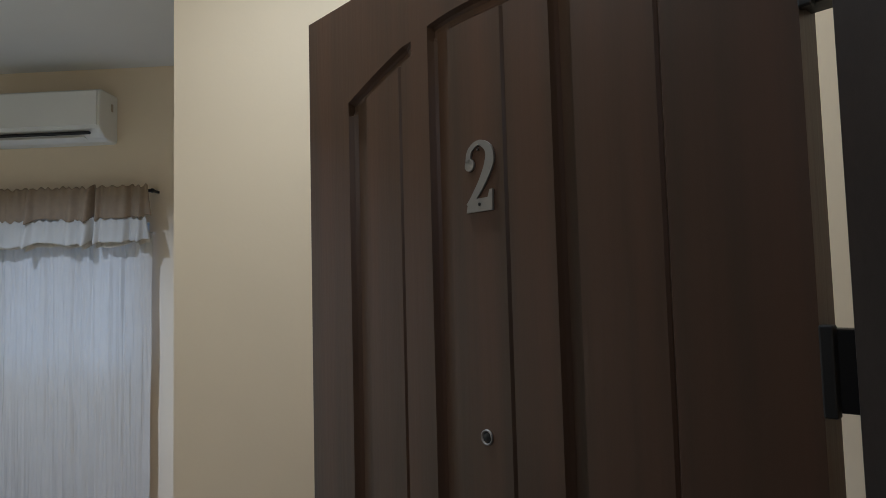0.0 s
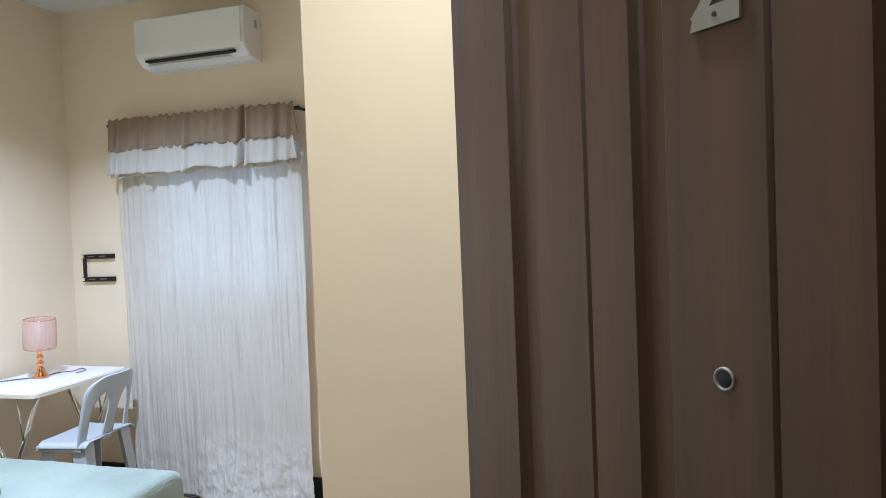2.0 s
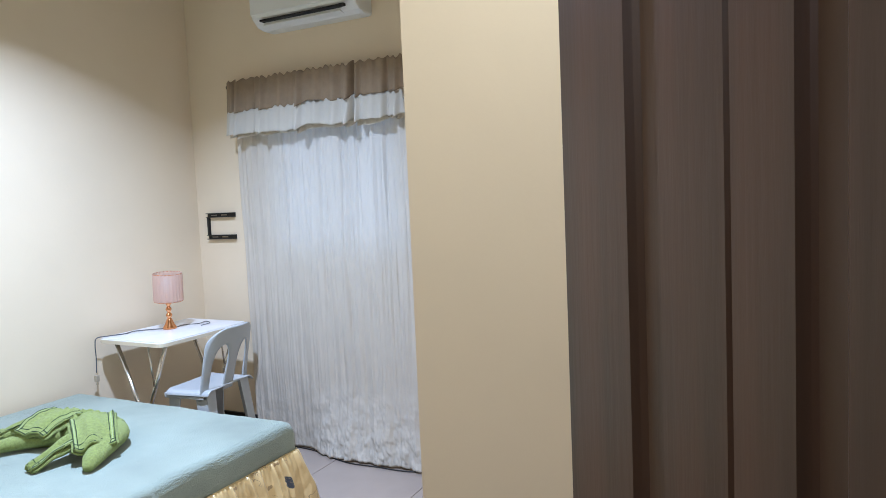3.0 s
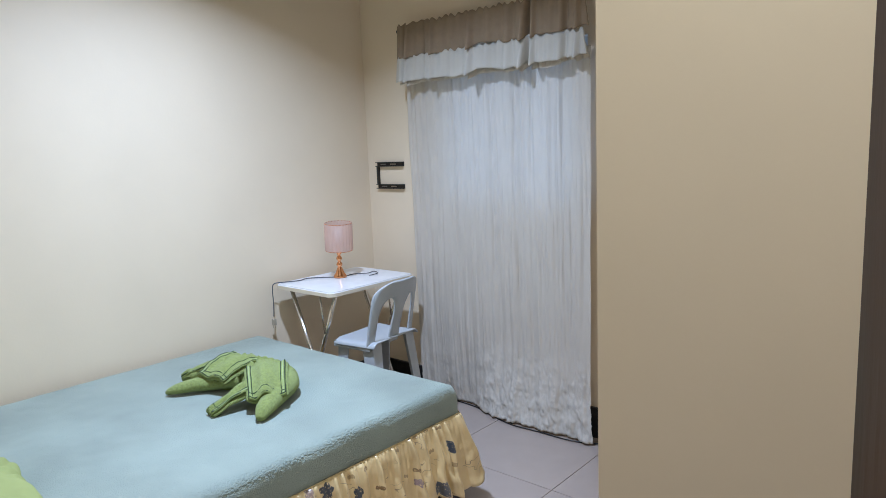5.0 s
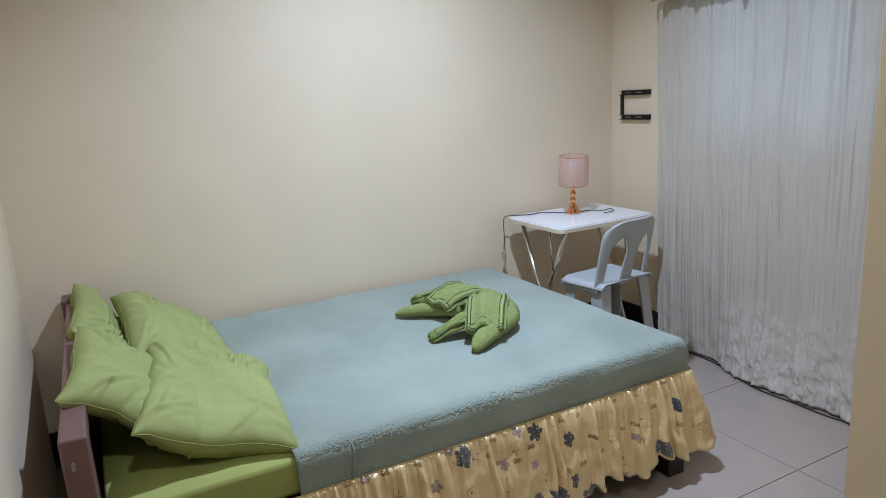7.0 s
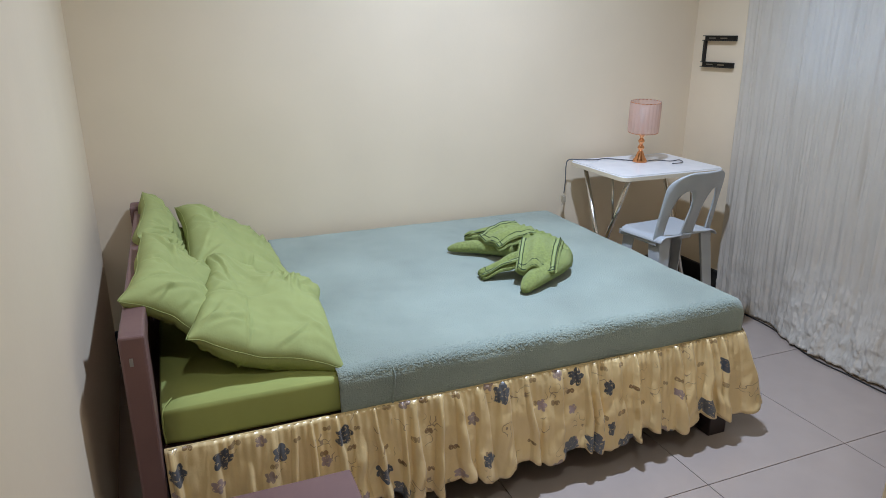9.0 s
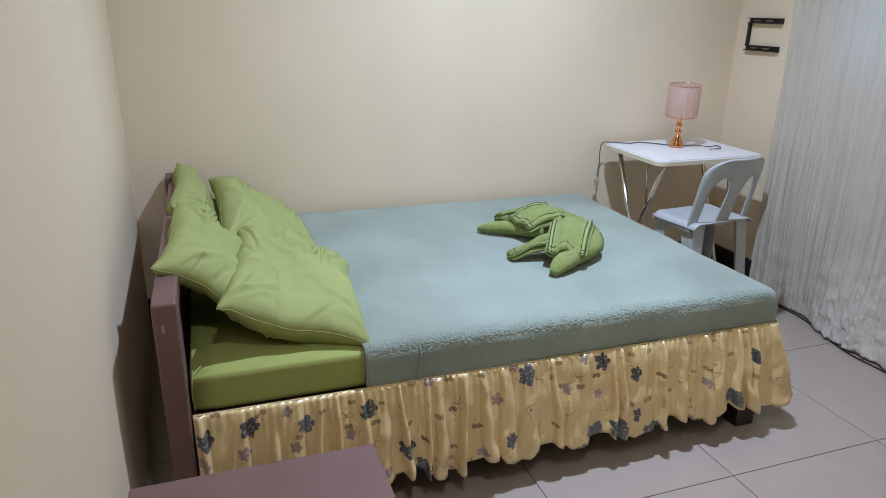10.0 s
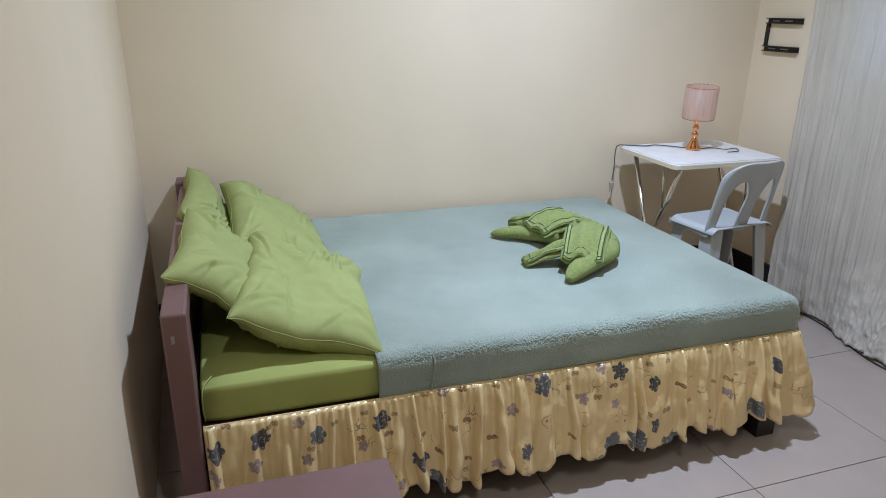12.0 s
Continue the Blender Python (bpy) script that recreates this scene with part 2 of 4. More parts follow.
def sheet(nu, nv, f, uv=None, closed=False):
    """A grid of nu x nv faces; f(u, v) gives the place, uv(u, v) the cloth's own metres."""
    bm = bmesh.new()
    rows = [[bm.verts.new(f(i / nu, j / nv)) for i in range(nu if closed else nu + 1)] for j in range(nv + 1)]
    lay = bm.loops.layers.uv.new("UVMap") if uv else None
    for j in range(nv):
        for i in range(nu):
            k = (i + 1) % nu if closed else i + 1
            fc = bm.faces.new((rows[j][i], rows[j][k], rows[j + 1][k], rows[j + 1][i]))
            if uv:
                for lp, (a, b) in zip(fc.loops, ((i, j), (i + 1, j), (i + 1, j + 1), (i, j + 1))):
                    lp[lay].uv = uv(a / nu, b / nv)
    return bm


def thick(ob, t, offset=0.0):
    md = ob.modifiers.new("thickness", "SOLIDIFY")
    md.thickness, md.offset = t, offset
    return ob


def tube(points, radius, sides=10, steps=8, flat=1.0):
    """A smooth round bar through the points; radius is a number or one for each point."""
    pts = [Vector(p) for p in points]
    rad = radius if isinstance(radius, (list, tuple)) else [radius] * len(pts)
    path, rs = [], []
    for i in range(len(pts) - 1):
        p0, p1, p2, p3 = pts[max(i - 1, 0)], pts[i], pts[i + 1], pts[min(i + 2, len(pts) - 1)]
        for k in range(steps):
            t = k / steps
            path.append(0.5 * (2 * p1 + (p2 - p0) * t + (2 * p0 - 5 * p1 + 4 * p2 - p3) * t * t + (3 * p1 - p0 - 3 * p2 + p3) * t ** 3))
            rs.append(rad[i] + (rad[i + 1] - rad[i]) * t)
    path.append(pts[-1])
    rs.append(rad[-1])
    bm = bmesh.new()
    rings = []
    up = Vector((0, 0, 1))
    for i, p in enumerate(path):
        d = (path[min(i + 1, len(path) - 1)] - path[max(i - 1, 0)]).normalized()
        a = d.cross(up)
        a = a.normalized() if a.length > 1e-3 else Vector((1, 0, 0))
        b = a.cross(d).normalized()
        rings.append([bm.verts.new(p + rs[i] * (math.cos(q) * a + flat * math.sin(q) * b)) for q in (2 * math.pi * k / sides for k in range(sides))])
    for r0, r1 in zip(rings, rings[1:]):
        for k in range(sides):
            bm.faces.new((r0[k], r0[(k + 1) % sides], r1[(k + 1) % sides], r1[k]))
    bm.faces.new(rings[0])
    bm.faces.new(rings[-1])
    return bm


def lathe(profile, sides=24, close=True):
    bm = bmesh.new()
    rings = [[bm.verts.new((r * math.cos(q), r * math.sin(q), z)) for q in (2 * math.pi * k / sides for k in range(sides))] for r, z in profile]
    for r0, r1 in zip(rings, rings[1:]):
        for k in range(sides):
            bm.faces.new((r0[k], r0[(k + 1) % sides], r1[(k + 1) % sides], r1[k]))
    if close:
        bm.faces.new(rings[0])
        bm.faces.new(rings[-1])
    return bm


def wob(x, y, z, s=1.0):
    return noise.noise(Vector((x * s, y * s, z * s)))


# ---- the room ----
L, CEILING, BACK = 2.92, 2.70, -0.045            # window wall, ceiling height
STUB_X, STUB_Y = 2.33, 1.275        # corner of the wall facing the entrance
EAST = 3.64
WX0, WX1, WZ0, WZ1 = 0.555, 1.417, 1.09, 1.875    # window opening
DX0, DX1, DZ = 2.54, 3.428, 1.98               # doorway


def wall(name, label, *rows, material=None):
    return tagged(finish(name, boxes(*rows), material or WALL), label, "wall", kind="structure")


wall("wall_west", "smooth cream painted wall behind the bed", (-0.2, BACK, -0.15, L + 0.15, 0, CEILING))
wall("wall_north", "cream painted wall with the curtained window", (BACK, WX0, L, L + 0.15, 0, CEILING), (WX1, STUB_X, L, L + 0.15, 0, CEILING),
     (WX0, WX1, L, L + 0.15, 0, WZ0), (WX0, WX1, L, L + 0.15, WZ1, CEILING))
wall("wall_south", "cream painted wall with the bedroom doorway", (BACK, 2.3, -0.12, -0.03, 0, CEILING), (2.3, DX0, -0.12, 0.115, 0, CEILING), (DX1 + 0.06, EAST, -0.12, 0.115, 0, CEILING),
     (DX0, DX1 + 0.06, -0.12, 0.115, DZ + 0.05, CEILING))
# plaster face behind the headboard, a little out of square
bm = bmesh.new()
ring = [(BACK, -0.03), (2.3, -0.03), (2.3, 0.092), (BACK, 0.0)]
lower, upper = [[bm.verts.new((x, y, z)) for x, y in ring] for z in (0, CEILING)]
bm.faces.new(lower)
bm.faces.new(upper)
for k in range(4):
    bm.faces.new((lower[k], lower[(k + 1) % 4], upper[(k + 1) % 4], upper[k]))
tagged(finish("wall_headboard", bm, WALL), "cream plastered wall behind the headboard", "wall", kind="structure")
wall("wall_bathroom_front", "cream painted wall facing the entrance", (STUB_X, EAST, STUB_Y, STUB_Y + 0.1, 0, CEILING))
wall("wall_bathroom_side", "cream painted side wall of the room", (STUB_X, STUB_X + 0.1, STUB_Y + 0.1, L + 0.15, 0, CEILING))
wall("wall_east", "cream painted wall behind the open door", (EAST, EAST + 0.1, -0.12, STUB_Y + 0.1, 0, CEILING))
tagged(finish("ceiling", boxes((-0.2, EAST + 0.1, -0.12, L + 0.15, CEILING, CEILING + 0.1)), CEIL), "plain off-white painted ceiling", "ceiling", kind="structure")
# assumed corridor outside the door, unseen; the gap above its parapet admits sky light
wall("wall_corridor_unseen", "assumed pale corridor parapet wall, out of view", (0.9, 5.2, -1.75, -1.63, 0, 1.95), (0.9, 1.0, -1.63, -0.12, 0, CEILING), (5.1, 5.2, -1.63, -0.12, 0, CEILING),
     (EAST + 0.1, 5.1, -0.12, 0, 0, CEILING), material=CORR)
tagged(finish("ceiling_corridor_unseen", boxes((0.9, 5.2, -1.75, -0.125, CEILING, CEILING + 0.1)), CEIL), "assumed plain corridor ceiling, out of view", "ceiling", kind="structure")

floor = tagged(finish("floor", boxes((-0.2, 5.2, -1.75, L + 0.15, -0.12, -0.004)), GROUT), "glossy beige porcelain tiled floor", "floor", kind="structure")
ground = tagged(finish("ground", boxes((-400, 400, -400, 400, -3.4, -3.3)), CORR), "bare ground outside below the building", "ground", kind="structure")

tagged(finish("baseboard_north", boxes((BACK, 0.40, L - 0.02, L, 0, 0.15), (1.42, STUB_X, L - 0.02, L, 0, 0.15), bevel=0.003), BLACK), "black painted baseboard along the window wall", "baseboard", kind="structure")
tagged(finish("baseboard_west", boxes((BACK, BACK + 0.02, 0.0, L - 0.021, 0, 0.15), bevel=0.003), BLACK), "black painted baseboard behind the bed", "baseboard", kind="structure")

# window behind the curtain
win = thing("window_1", "white framed sliding window behind the curtain", "window", ((WX0 + WX1) / 2, L + 0.08, WZ0), kind="structure")
w2, hh = (WX1 - WX0) / 2, WZ1 - WZ0
part("window_frame", boxes((-w2, w2, -0.03, 0.03, 0, 0.05), (-w2, w2, -0.03, 0.03, hh - 0.05, hh), (-w2, -w2 + 0.05, -0.03, 0.03, 0.05, hh - 0.05),
     (w2 - 0.05, w2, -0.03, 0.03, 0.05, hh - 0.05), (-0.025, 0.025, -0.03, 0.03, 0.05, hh - 0.05), bevel=0.003), ACW, win)
for sx in (-1, 1):
    pane = part("pane", boxes((0.027 if sx > 0 else -w2 + 0.052, w2 - 0.052 if sx > 0 else -0.027, -0.003, 0.003, 0.052, hh - 0.052)), GLASS, win)
    pane.visible_shadow = False

# door frame and door
jamb = tagged(finish("door_frame", boxes((DX0, DX0 + 0.04, -0.125, 0.118, 0, DZ), (DX1 + 0.02, DX1 + 0.065, -0.125, 0.118, 0, DZ),
              (DX0, DX1 + 0.065, -0.125, 0.118, DZ, DZ + 0.055), bevel=0.004), FRAME), "dark brown painted wooden door frame", "door frame", kind="structure")
HX, HY, EX, EY = 3.44, 0.156, 2.8405, 0.7392
DW = math.hypot(EX - HX, EY - HY)
DT = 1.95
door = thing("door_1", "dark brown panelled wooden door standing half open", "door", (HX, HY, 0.01), kind="structure")
door.rotation_euler = (0, 0, math.atan2(EY - HY, EX - HX))
# in the door's own frame: x along the leaf from the hinge, y towards the outer face, z up


def arch(s):
    return 1.769 + 0.078 * math.sin(0.5 * math.pi * min(max((0.72 - s) / 0.30, 0), 1))


def relief(s, v):
    """Depth of the mouldings below the face."""
    d = 0.0
    for a, b in ((0.660, 0.712), (0.464, 0.507), (0.250, 0.283)):
        if a < s < b:
            q = (s - a) / (b - a)
            d = max(d, 0.013 * min(1, 1.9 * math.sin(math.pi * q)) * (1.0 if q > 0.12 else 0.6))
    for c in (0.573, 0.360, 0.140):
        d = max(d, 0.004 * max(0, 1 - abs(s - c) / 0.0035))
    return d


def door_leaf():
    xs = {0.0, DW}
    for a, b in ((0.660, 0.712), (0.464, 0.507), (0.250, 0.283)):
        xs |= {a + (b - a) * k / 10 for k in range(11)}
    for c in (0.573, 0.360, 0.140):
        xs |= {c - 0.0035, c, c + 0.0035}
    xs = sorted(xs | {DW * k / 40 for k in range(41)})
    bm = bmesh.new()
    vs = [0.0, 0.1, 0.3, 0.5, 0.7, 0.8, 0.9, 0.95, 0.97, 0.98, 0.986, 0.988, 0.9905, 0.993, 0.9955, 0.998, 1.0, 1.002, 1.01]
    rows = []
    for v in vs:
        row = []
        for s in xs:
            z = v * arch(s)
            d = relief(s, v) if v <= 0.9955 else 0.0
            panel = any(a < s < b for a, b in ((0.558, 0.712), (0.283, 0.507), (0.06, 0.283)))
            if panel and v > 0.988:
                d = max(d, 0.012 * max(0, min(1, 1.6 * math.sin(math.pi * (v - 0.988) / 0.014))) if v < 1.002 else 0)
            row.append(bm.verts.new((s, -d, z)))
        rows.append(row)
    rows.append([bm.verts.new((s, 0.0, DT)) for s in xs])
    rows.append([bm.verts.new((s, -0.04, DT)) for s in xs])
    rows.append([bm.verts.new((s, -0.04, 0)) for s in xs])
    rows.append(rows[0])
    for r0, r1 in zip(rows, rows[1:]):
        for i in range(len(xs) - 1):
            bm.faces.new((r0[i], r0[i + 1], r1[i + 1], r1[i]))
    for e in (0, -1):
        bm.faces.new([r[e] for r in rows[:-1]])
    return bm


for name, scale in (("Noise Texture", (14, 14, 0.5)), ("Noise Texture.001", (3.5, 3.5, 0.25))):
    nd = DOORW.node_tree.nodes[name]
    mp = DOORW.node_tree.nodes.new("ShaderNodeMapping")
    mp.inputs["Scale"].default_value = scale
    DOORW.node_tree.links.new(nd.inputs["Vector"].links[0].from_socket, mp.inputs["Vector"])
    DOORW.node_tree.links.new(mp.outputs["Vector"], nd.inputs["Vector"])
leaf = part("leaf", door_leaf(), DOORW, door)


def ribbon(pts, width, steps=10):
    """A flat stroke of varying width in the x-z plane."""
    ps = [Vector((p[0], 0, p[1])) for p in pts]
    line, ws = [], []
    for i in range(len(ps) - 1):
        p0, p1, p2, p3 = ps[max(i - 1, 0)], ps[i], ps[i + 1], ps[min(i + 2, len(ps) - 1)]
        for k in range(steps):
            t = k / steps
            line.append(0.5 * (2 * p1 + (p2 - p0) * t + (2 * p0 - 5 * p1 + 4 * p2 - p3) * t * t + (3 * p1 - p0 - 3 * p2 + p3) * t ** 3))
            ws.append(width[i] + (width[i + 1] - width[i]) * t)
    line.append(ps[-1])
    ws.append(width[-1])
    return line, ws


def numeral_two():
    """A serif figure 2, 95 mm high, cut from 3 mm plate; x runs to the reader's right."""
    bm = bmesh.new()
    line, ws = ribbon([(-0.021, 0.066), (-0.017, 0.083), (0.0, 0.092), (0.017, 0.082), (0.019, 0.064), (0.006, 0.040), (-0.012, 0.018), (-0.022, 0.008)],
                      [0.009, 0.008, 0.0065, 0.012, 0.016, 0.013, 0.010, 0.009])
    prev = None
    for i, p in enumerate(line):
        d = (line[min(i + 1, len(line) - 1)] - line[max(i - 1, 0)]).normalized()
        nrm = Vector((d.z, 0, -d.x)) * ws[i] / 2
        q = [bm.verts.new(p + nrm), bm.verts.new(p - nrm), bm.verts.new(p - nrm + Vector((0, -0.003, 0))), bm.verts.new(p + nrm + Vector((0, -0.003, 0)))]
        if prev:
            for k in range(4):
                bm.faces.new((prev[k], prev[(k + 1) % 4], q[(k + 1) % 4], q[k]))
        else:
            bm.faces.new(q)
        prev = q
    bm.faces.new(prev)
    bmesh.ops.create_cone(bm, cap_ends=True, segments=20, radius1=0.0085, radius2=0.0085, depth=0.003, matrix=pose(-0.018, -0.0015, 0.064, 90, 0, 0))
    foot = [(-0.025, -0.0005), (0.023, -0.0005), (0.024, 0.027), (0.019, 0.027), (0.015, 0.017), (-0.008, 0.017), (-0.023, 0.008)]
    a = [bm.verts.new((x, -0.0002, z)) for x, z in foot]
    b = [bm.verts.new((x, -0.0034, z)) for x, z in foot]
    bm.faces.new(a)
    bm.faces.new(b)
    for i in range(len(foot)):
        k = (i + 1) % len(foot)
        bm.faces.new((a[i], a[k], b[k], b[i]))
    return bm


# the outer face of the leaf is its +y side, read from that side with x to the reader's left
num = part("number_plate", numeral_two(), STEEL, door, "satin metal house number 2")
num.location, num.rotation_euler = (0.405, 0.0006, 1.558), (0, 0, math.pi)
for dz in (0.083, 0.009):
    sc = part("screw", lathe([(0.0022, 0), (0.0022, 0.001), (0.0012, 0.0014)], 10), FRAME, num)
    sc.location, sc.rotation_euler = (0.0, -0.0034, dz), (math.pi / 2, 0, 0)
peep = part("peephole", lathe([(0.0105, 0), (0.0103, 0.002), (0.0090, 0.0028), (0.0080, 0.002), (0.0078, 0.001)], 24), STEEL, door, "round metal peephole ring", smooth=True)
peep.location, peep.rotation_euler = (0.407, 0.0, 1.262), (-math.pi / 2, 0, 0)
lens = part("lens", lathe([(0.0076, 0), (0.006, 0.0012), (0.002, 0.002)], 20), BLACK, peep)
lens.location = (0, 0, 0.0008)
for hz in (0.25, 1.338, 1.70):
    hg = part("hinge", boxes((-0.030, 0.004, -0.034, -0.006, 0, 0.072), (-0.012, 0.0, -0.008, 0.004, -0.004, 0.076), bevel=0.002), BLACK, door, "black metal butt hinge")
    hg.location = (0, 0, hz)

# ---- air conditioner ----
ac = thing("air_conditioner", "white wall-mounted split air conditioner above the curtain", "air conditioner", (0.918, L, 2.291))


def ac_body():
    prof = [(0, 0), (-0.075, 0), (-0.115, 0.012), (-0.158, 0.05), (-0.168, 0.075), (-0.170, 0.225), (-0.164, 0.243), (-0.15, 0.252), (0, 0.256)]
    bm = bmesh.new()
    xs = [-0.322, -0.318, -0.30, 0.30, 0.318, 0.322]
    ins = [0.012, 0.004, 0, 0, 0.004, 0.012]
    rows = []
    for x, k in zip(xs, ins):
        rows.append([bm.verts.new((x, min(y + k, 0) if y < 0 else 0, min(max(z, k), 0.256 - k))) for y, z in prof])
    for r0, r1 in zip(rows, rows[1:]):
        for i in range(len(prof)):
            k = (i + 1) % len(prof)
            bm.faces.new((r0[i], r0[k], r1[k], r1[i]))
    bm.faces.new(rows[0])
    bm.faces.new(rows[-1])
    return bm


part("body", ac_body(), ACW, ac)
part("front_panel", boxes((-0.312, 0.312, -0.176, -0.166, 0.062, 0.240), bevel=0.004), ACW, ac, "smooth white front panel")
slot = part("air_outlet", boxes((-0.262, 0.235, -0.155, -0.06, 0.030, 0.039)), DARKSLOT, ac, "dark air outlet slot")
slot.location = (0, -0.008, -0.003)
flap = part("louver", boxes((-0.262, 0.225, -0.168, -0.10, 0.0, 0.008), bevel=0.002), ACW, ac)
flap.rotation_euler, flap.location = (radians(-8), 0, 0), (0, 0.030, -0.012)
part("side_clip", boxes((0.322, 0.326, -0.06, -0.045, 0.16, 0.20), bevel=0.001), PLUG, ac)
part("end_cap", boxes((0.24, 0.27, -0.172, -0.15, 0.022, 0.036), bevel=0.003), DARKSLOT, ac)

# ---- curtain ----
CX0, CX1, CY = 0.358, 1.445, 2.845
cur = thing("curtain", "floor-length white crinkled curtain with brown valance", "curtain", (0, 0, 0))


def fold(x, z, seed=0.0):
    """Soft uneven folds, closer together low down, with small crinkles."""
    q = 0.45 + 0.75 * wob(x * 1.3, seed, z * 0.4, 2.0)
    a = 0.013 * math.sin(24 * x + 4.5 * wob(x, z * 0.3, seed, 1.7)) * q
    b = 0.006 * math.sin(83 * x + 5 * wob(x, z * 0.5, 3, 1.9)) * (0.5 + 0.8 * wob(x, z, 9, 1.3))
    long = 0.0
    for c, d, low in ((0.47, 0.010, 0.3), (0.66, 0.016, 0.75), (0.72, 0.007, 1.2), (0.90, 0.016, 0.7), (1.04, 0.014, 0.6), (1.07, 0.010, 1.0), (1.13, 0.009, 1.1), (1.30, 0.012, 0.5)):
        g = (x - c - 0.012 * wob(z, c, 0, 2.0)) / 0.010
        if abs(g) < 3:
            long += d * math.exp(-g * g) * min(1, max(0, (z - low) / 0.25))
    return a + b + long + 0.0060 * wob(x * 62, z * 2.2, 4, 1.0) + 0.005 * wob(x * 28, z * 1.4, 6, 1.0)


def hanging(u, v):
    z = 1.82 - v * 1.788
    x = CX0 + u * (CX1 - CX0) + 0.012 * wob(u * 2, z, 5, 2) - 0.012 * (1 - v) * (1 - 2 * u)
    low = max(0, 0.45 - z) / 0.45
    spread = min(1, max(0, (x - 0.68) / 0.26))
    spread = spread * spread * (3 - 2 * spread)
    y = CY + 0.030 + fold(x, z) * (0.8 + 0.2 * v)
    crush = low * (0.35 + 0.65 * spread)
    y += low * 0.022 - low ** 1.6 * 0.090 * spread
    y -= crush * (0.020 * wob(x * 3.2, z * 1.6, 8, 2.4) + 0.018 * wob(x * 9, z * 8, 2, 2) + 0.018 * abs(wob(x * 14, z * 20 + x * 9, 2, 2)) + 0.009 * wob(x * 36, z * 44, 7, 2))
    # the left edge is drawn in above a crumpled tail
    x += 0.05 * max(0, u - 0.6) / 0.4 * low ** 2
    z2 = z - 0.022 * low - 0.004 * (1 - spread) * low + 0.014 * low * wob(x * 1.6, 0, 4, 2.0)
    return Vector((x, min(y, L - 0.006), max(z2, 0.004)))


thick(part("drape", sheet(340, 190, hanging), SHEER, cur, "white crinkled sheer cloth", smooth=True), 0.0012)


def pinch(x, seed):
    """Folds bunched at a few places, with flatter cloth between."""
    b = max(0.0, wob(x * 1.9, seed * 1.7, 0, 2.6) + 0.12)
    tuck = 0.0
    for c, h, w in ((0.40, 0.010, 0.010), (0.43, -0.012, 0.010), (0.535, 0.011, 0.009), (0.60, -0.011, 0.010), (0.825, 0.015, 0.010), (0.848, -0.012, 0.012),
                    (1.15, -0.010, 0.014), (1.172, 0.028, 0.010), (1.20, -0.020, 0.012), (1.37, 0.012, 0.012), (1.43, -0.018, 0.012)):
        tuck += 1.5 * h * math.exp(-((x - c) / w) ** 2)
    return tuck + 0.020 * b * math.sin(58 * x + 3 * wob(x, 0, seed, 3)) + 0.006 * math.sin(27 * x + 4 * wob(x, 1, seed, 2))


def valance(z0, z1, out, seed, flare):
    def f(u, v):
        z = z1 - v * (z1 - z0)
        x = CX0 - 0.015 + u * (CX1 - CX0 + 0.03) + 0.022 * v * max(0, u - 0.9) / 0.1
        y = CY - out - v * flare + pinch(x, 1.0) * (0.6 + 0.7 * v) + 0.004 * math.sin(110 * x + seed)
        top = (0.008 * wob(x * 9, seed, 4, 2) + 0.006 * math.sin(150 * x + 6 * wob(x, 0, seed, 4)) + 0.25 * pinch(x, 1.0)) * (1 - v)
        return Vector((x, y, z + top + v * (0.6 * pinch(x, 1.0) + 0.024 * wob(x * 1.5, seed, 0, 4.0) + 0.012 * u * u)))
    return f


thick(part("valance", sheet(200, 14, valance(1.878, 2.054, 0.03, 1, 0.012)), BROWNC, cur, "gathered brown valance", smooth=True), 0.002)
thick(part("ruffle", sheet(200, 12, valance(1.756, 1.884, 0.042, 1, 0.016)), WHITEC, cur, "white ruffle below the valance", smooth=True), 0.0015)
thick(part("lining", sheet(160, 8, valance(1.742, 1.82, 0.020, 7, 0.01)), SHEER, cur, "grey sheer lining edge", smooth=True), 0.0015)
rod = tube([(CX0 - 0.035, CY + 0.008, 2.03), (CX1 + 0.02, CY + 0.008, 2.03)], 0.009, 12, 2)
part("curtain_rod", rod, BLACK, cur, smooth=True)
for x in (CX0 - 0.04, CX1 + 0.02):
    fin = part("finial", lathe([(0.004, -0.012), (0.010, -0.007), (0.012, 0), (0.010, 0.007), (0.004, 0.012)], 14), BLACK, cur, smooth=True)
    fin.location, fin.rotation_euler = (x, CY + 0.008, 2.03), (0, math.pi / 2, 0)
    part("bracket", boxes((x - 0.005, x + 0.005, CY + 0.008, L, 2.024, 2.036)), BLACK, cur)

# ---- television bracket ----
tv = thing("tv_wall_bracket", "black steel open-ended television wall bracket beside the curtain", "wall bracket", (0.036, L, 1.182))
for n, z in (("lower_rail", 0.0), ("upper_rail", 0.128)):
    rail = part(n, boxes((0, 0.215, -0.006, 0, z, z + 0.026), (0, 0.215, -0.022, -0.006, z, z + 0.004), (0, 0.215, -0.022, -0.006, z + 0.022, z + 0.026), bevel=0.001), BLACK, tv)
    for k in range(2):
        part("slot", boxes((0.03 + k * 0.078, 0.075 + k * 0.078, -0.0075, -0.0063, z + 0.010, z + 0.016)), PLUG if k % 2 else STEEL, rail)
part("upright", boxes((0, 0.016, -0.014, 0, 0.026, 0.128), bevel=0.001), BLACK, tv)

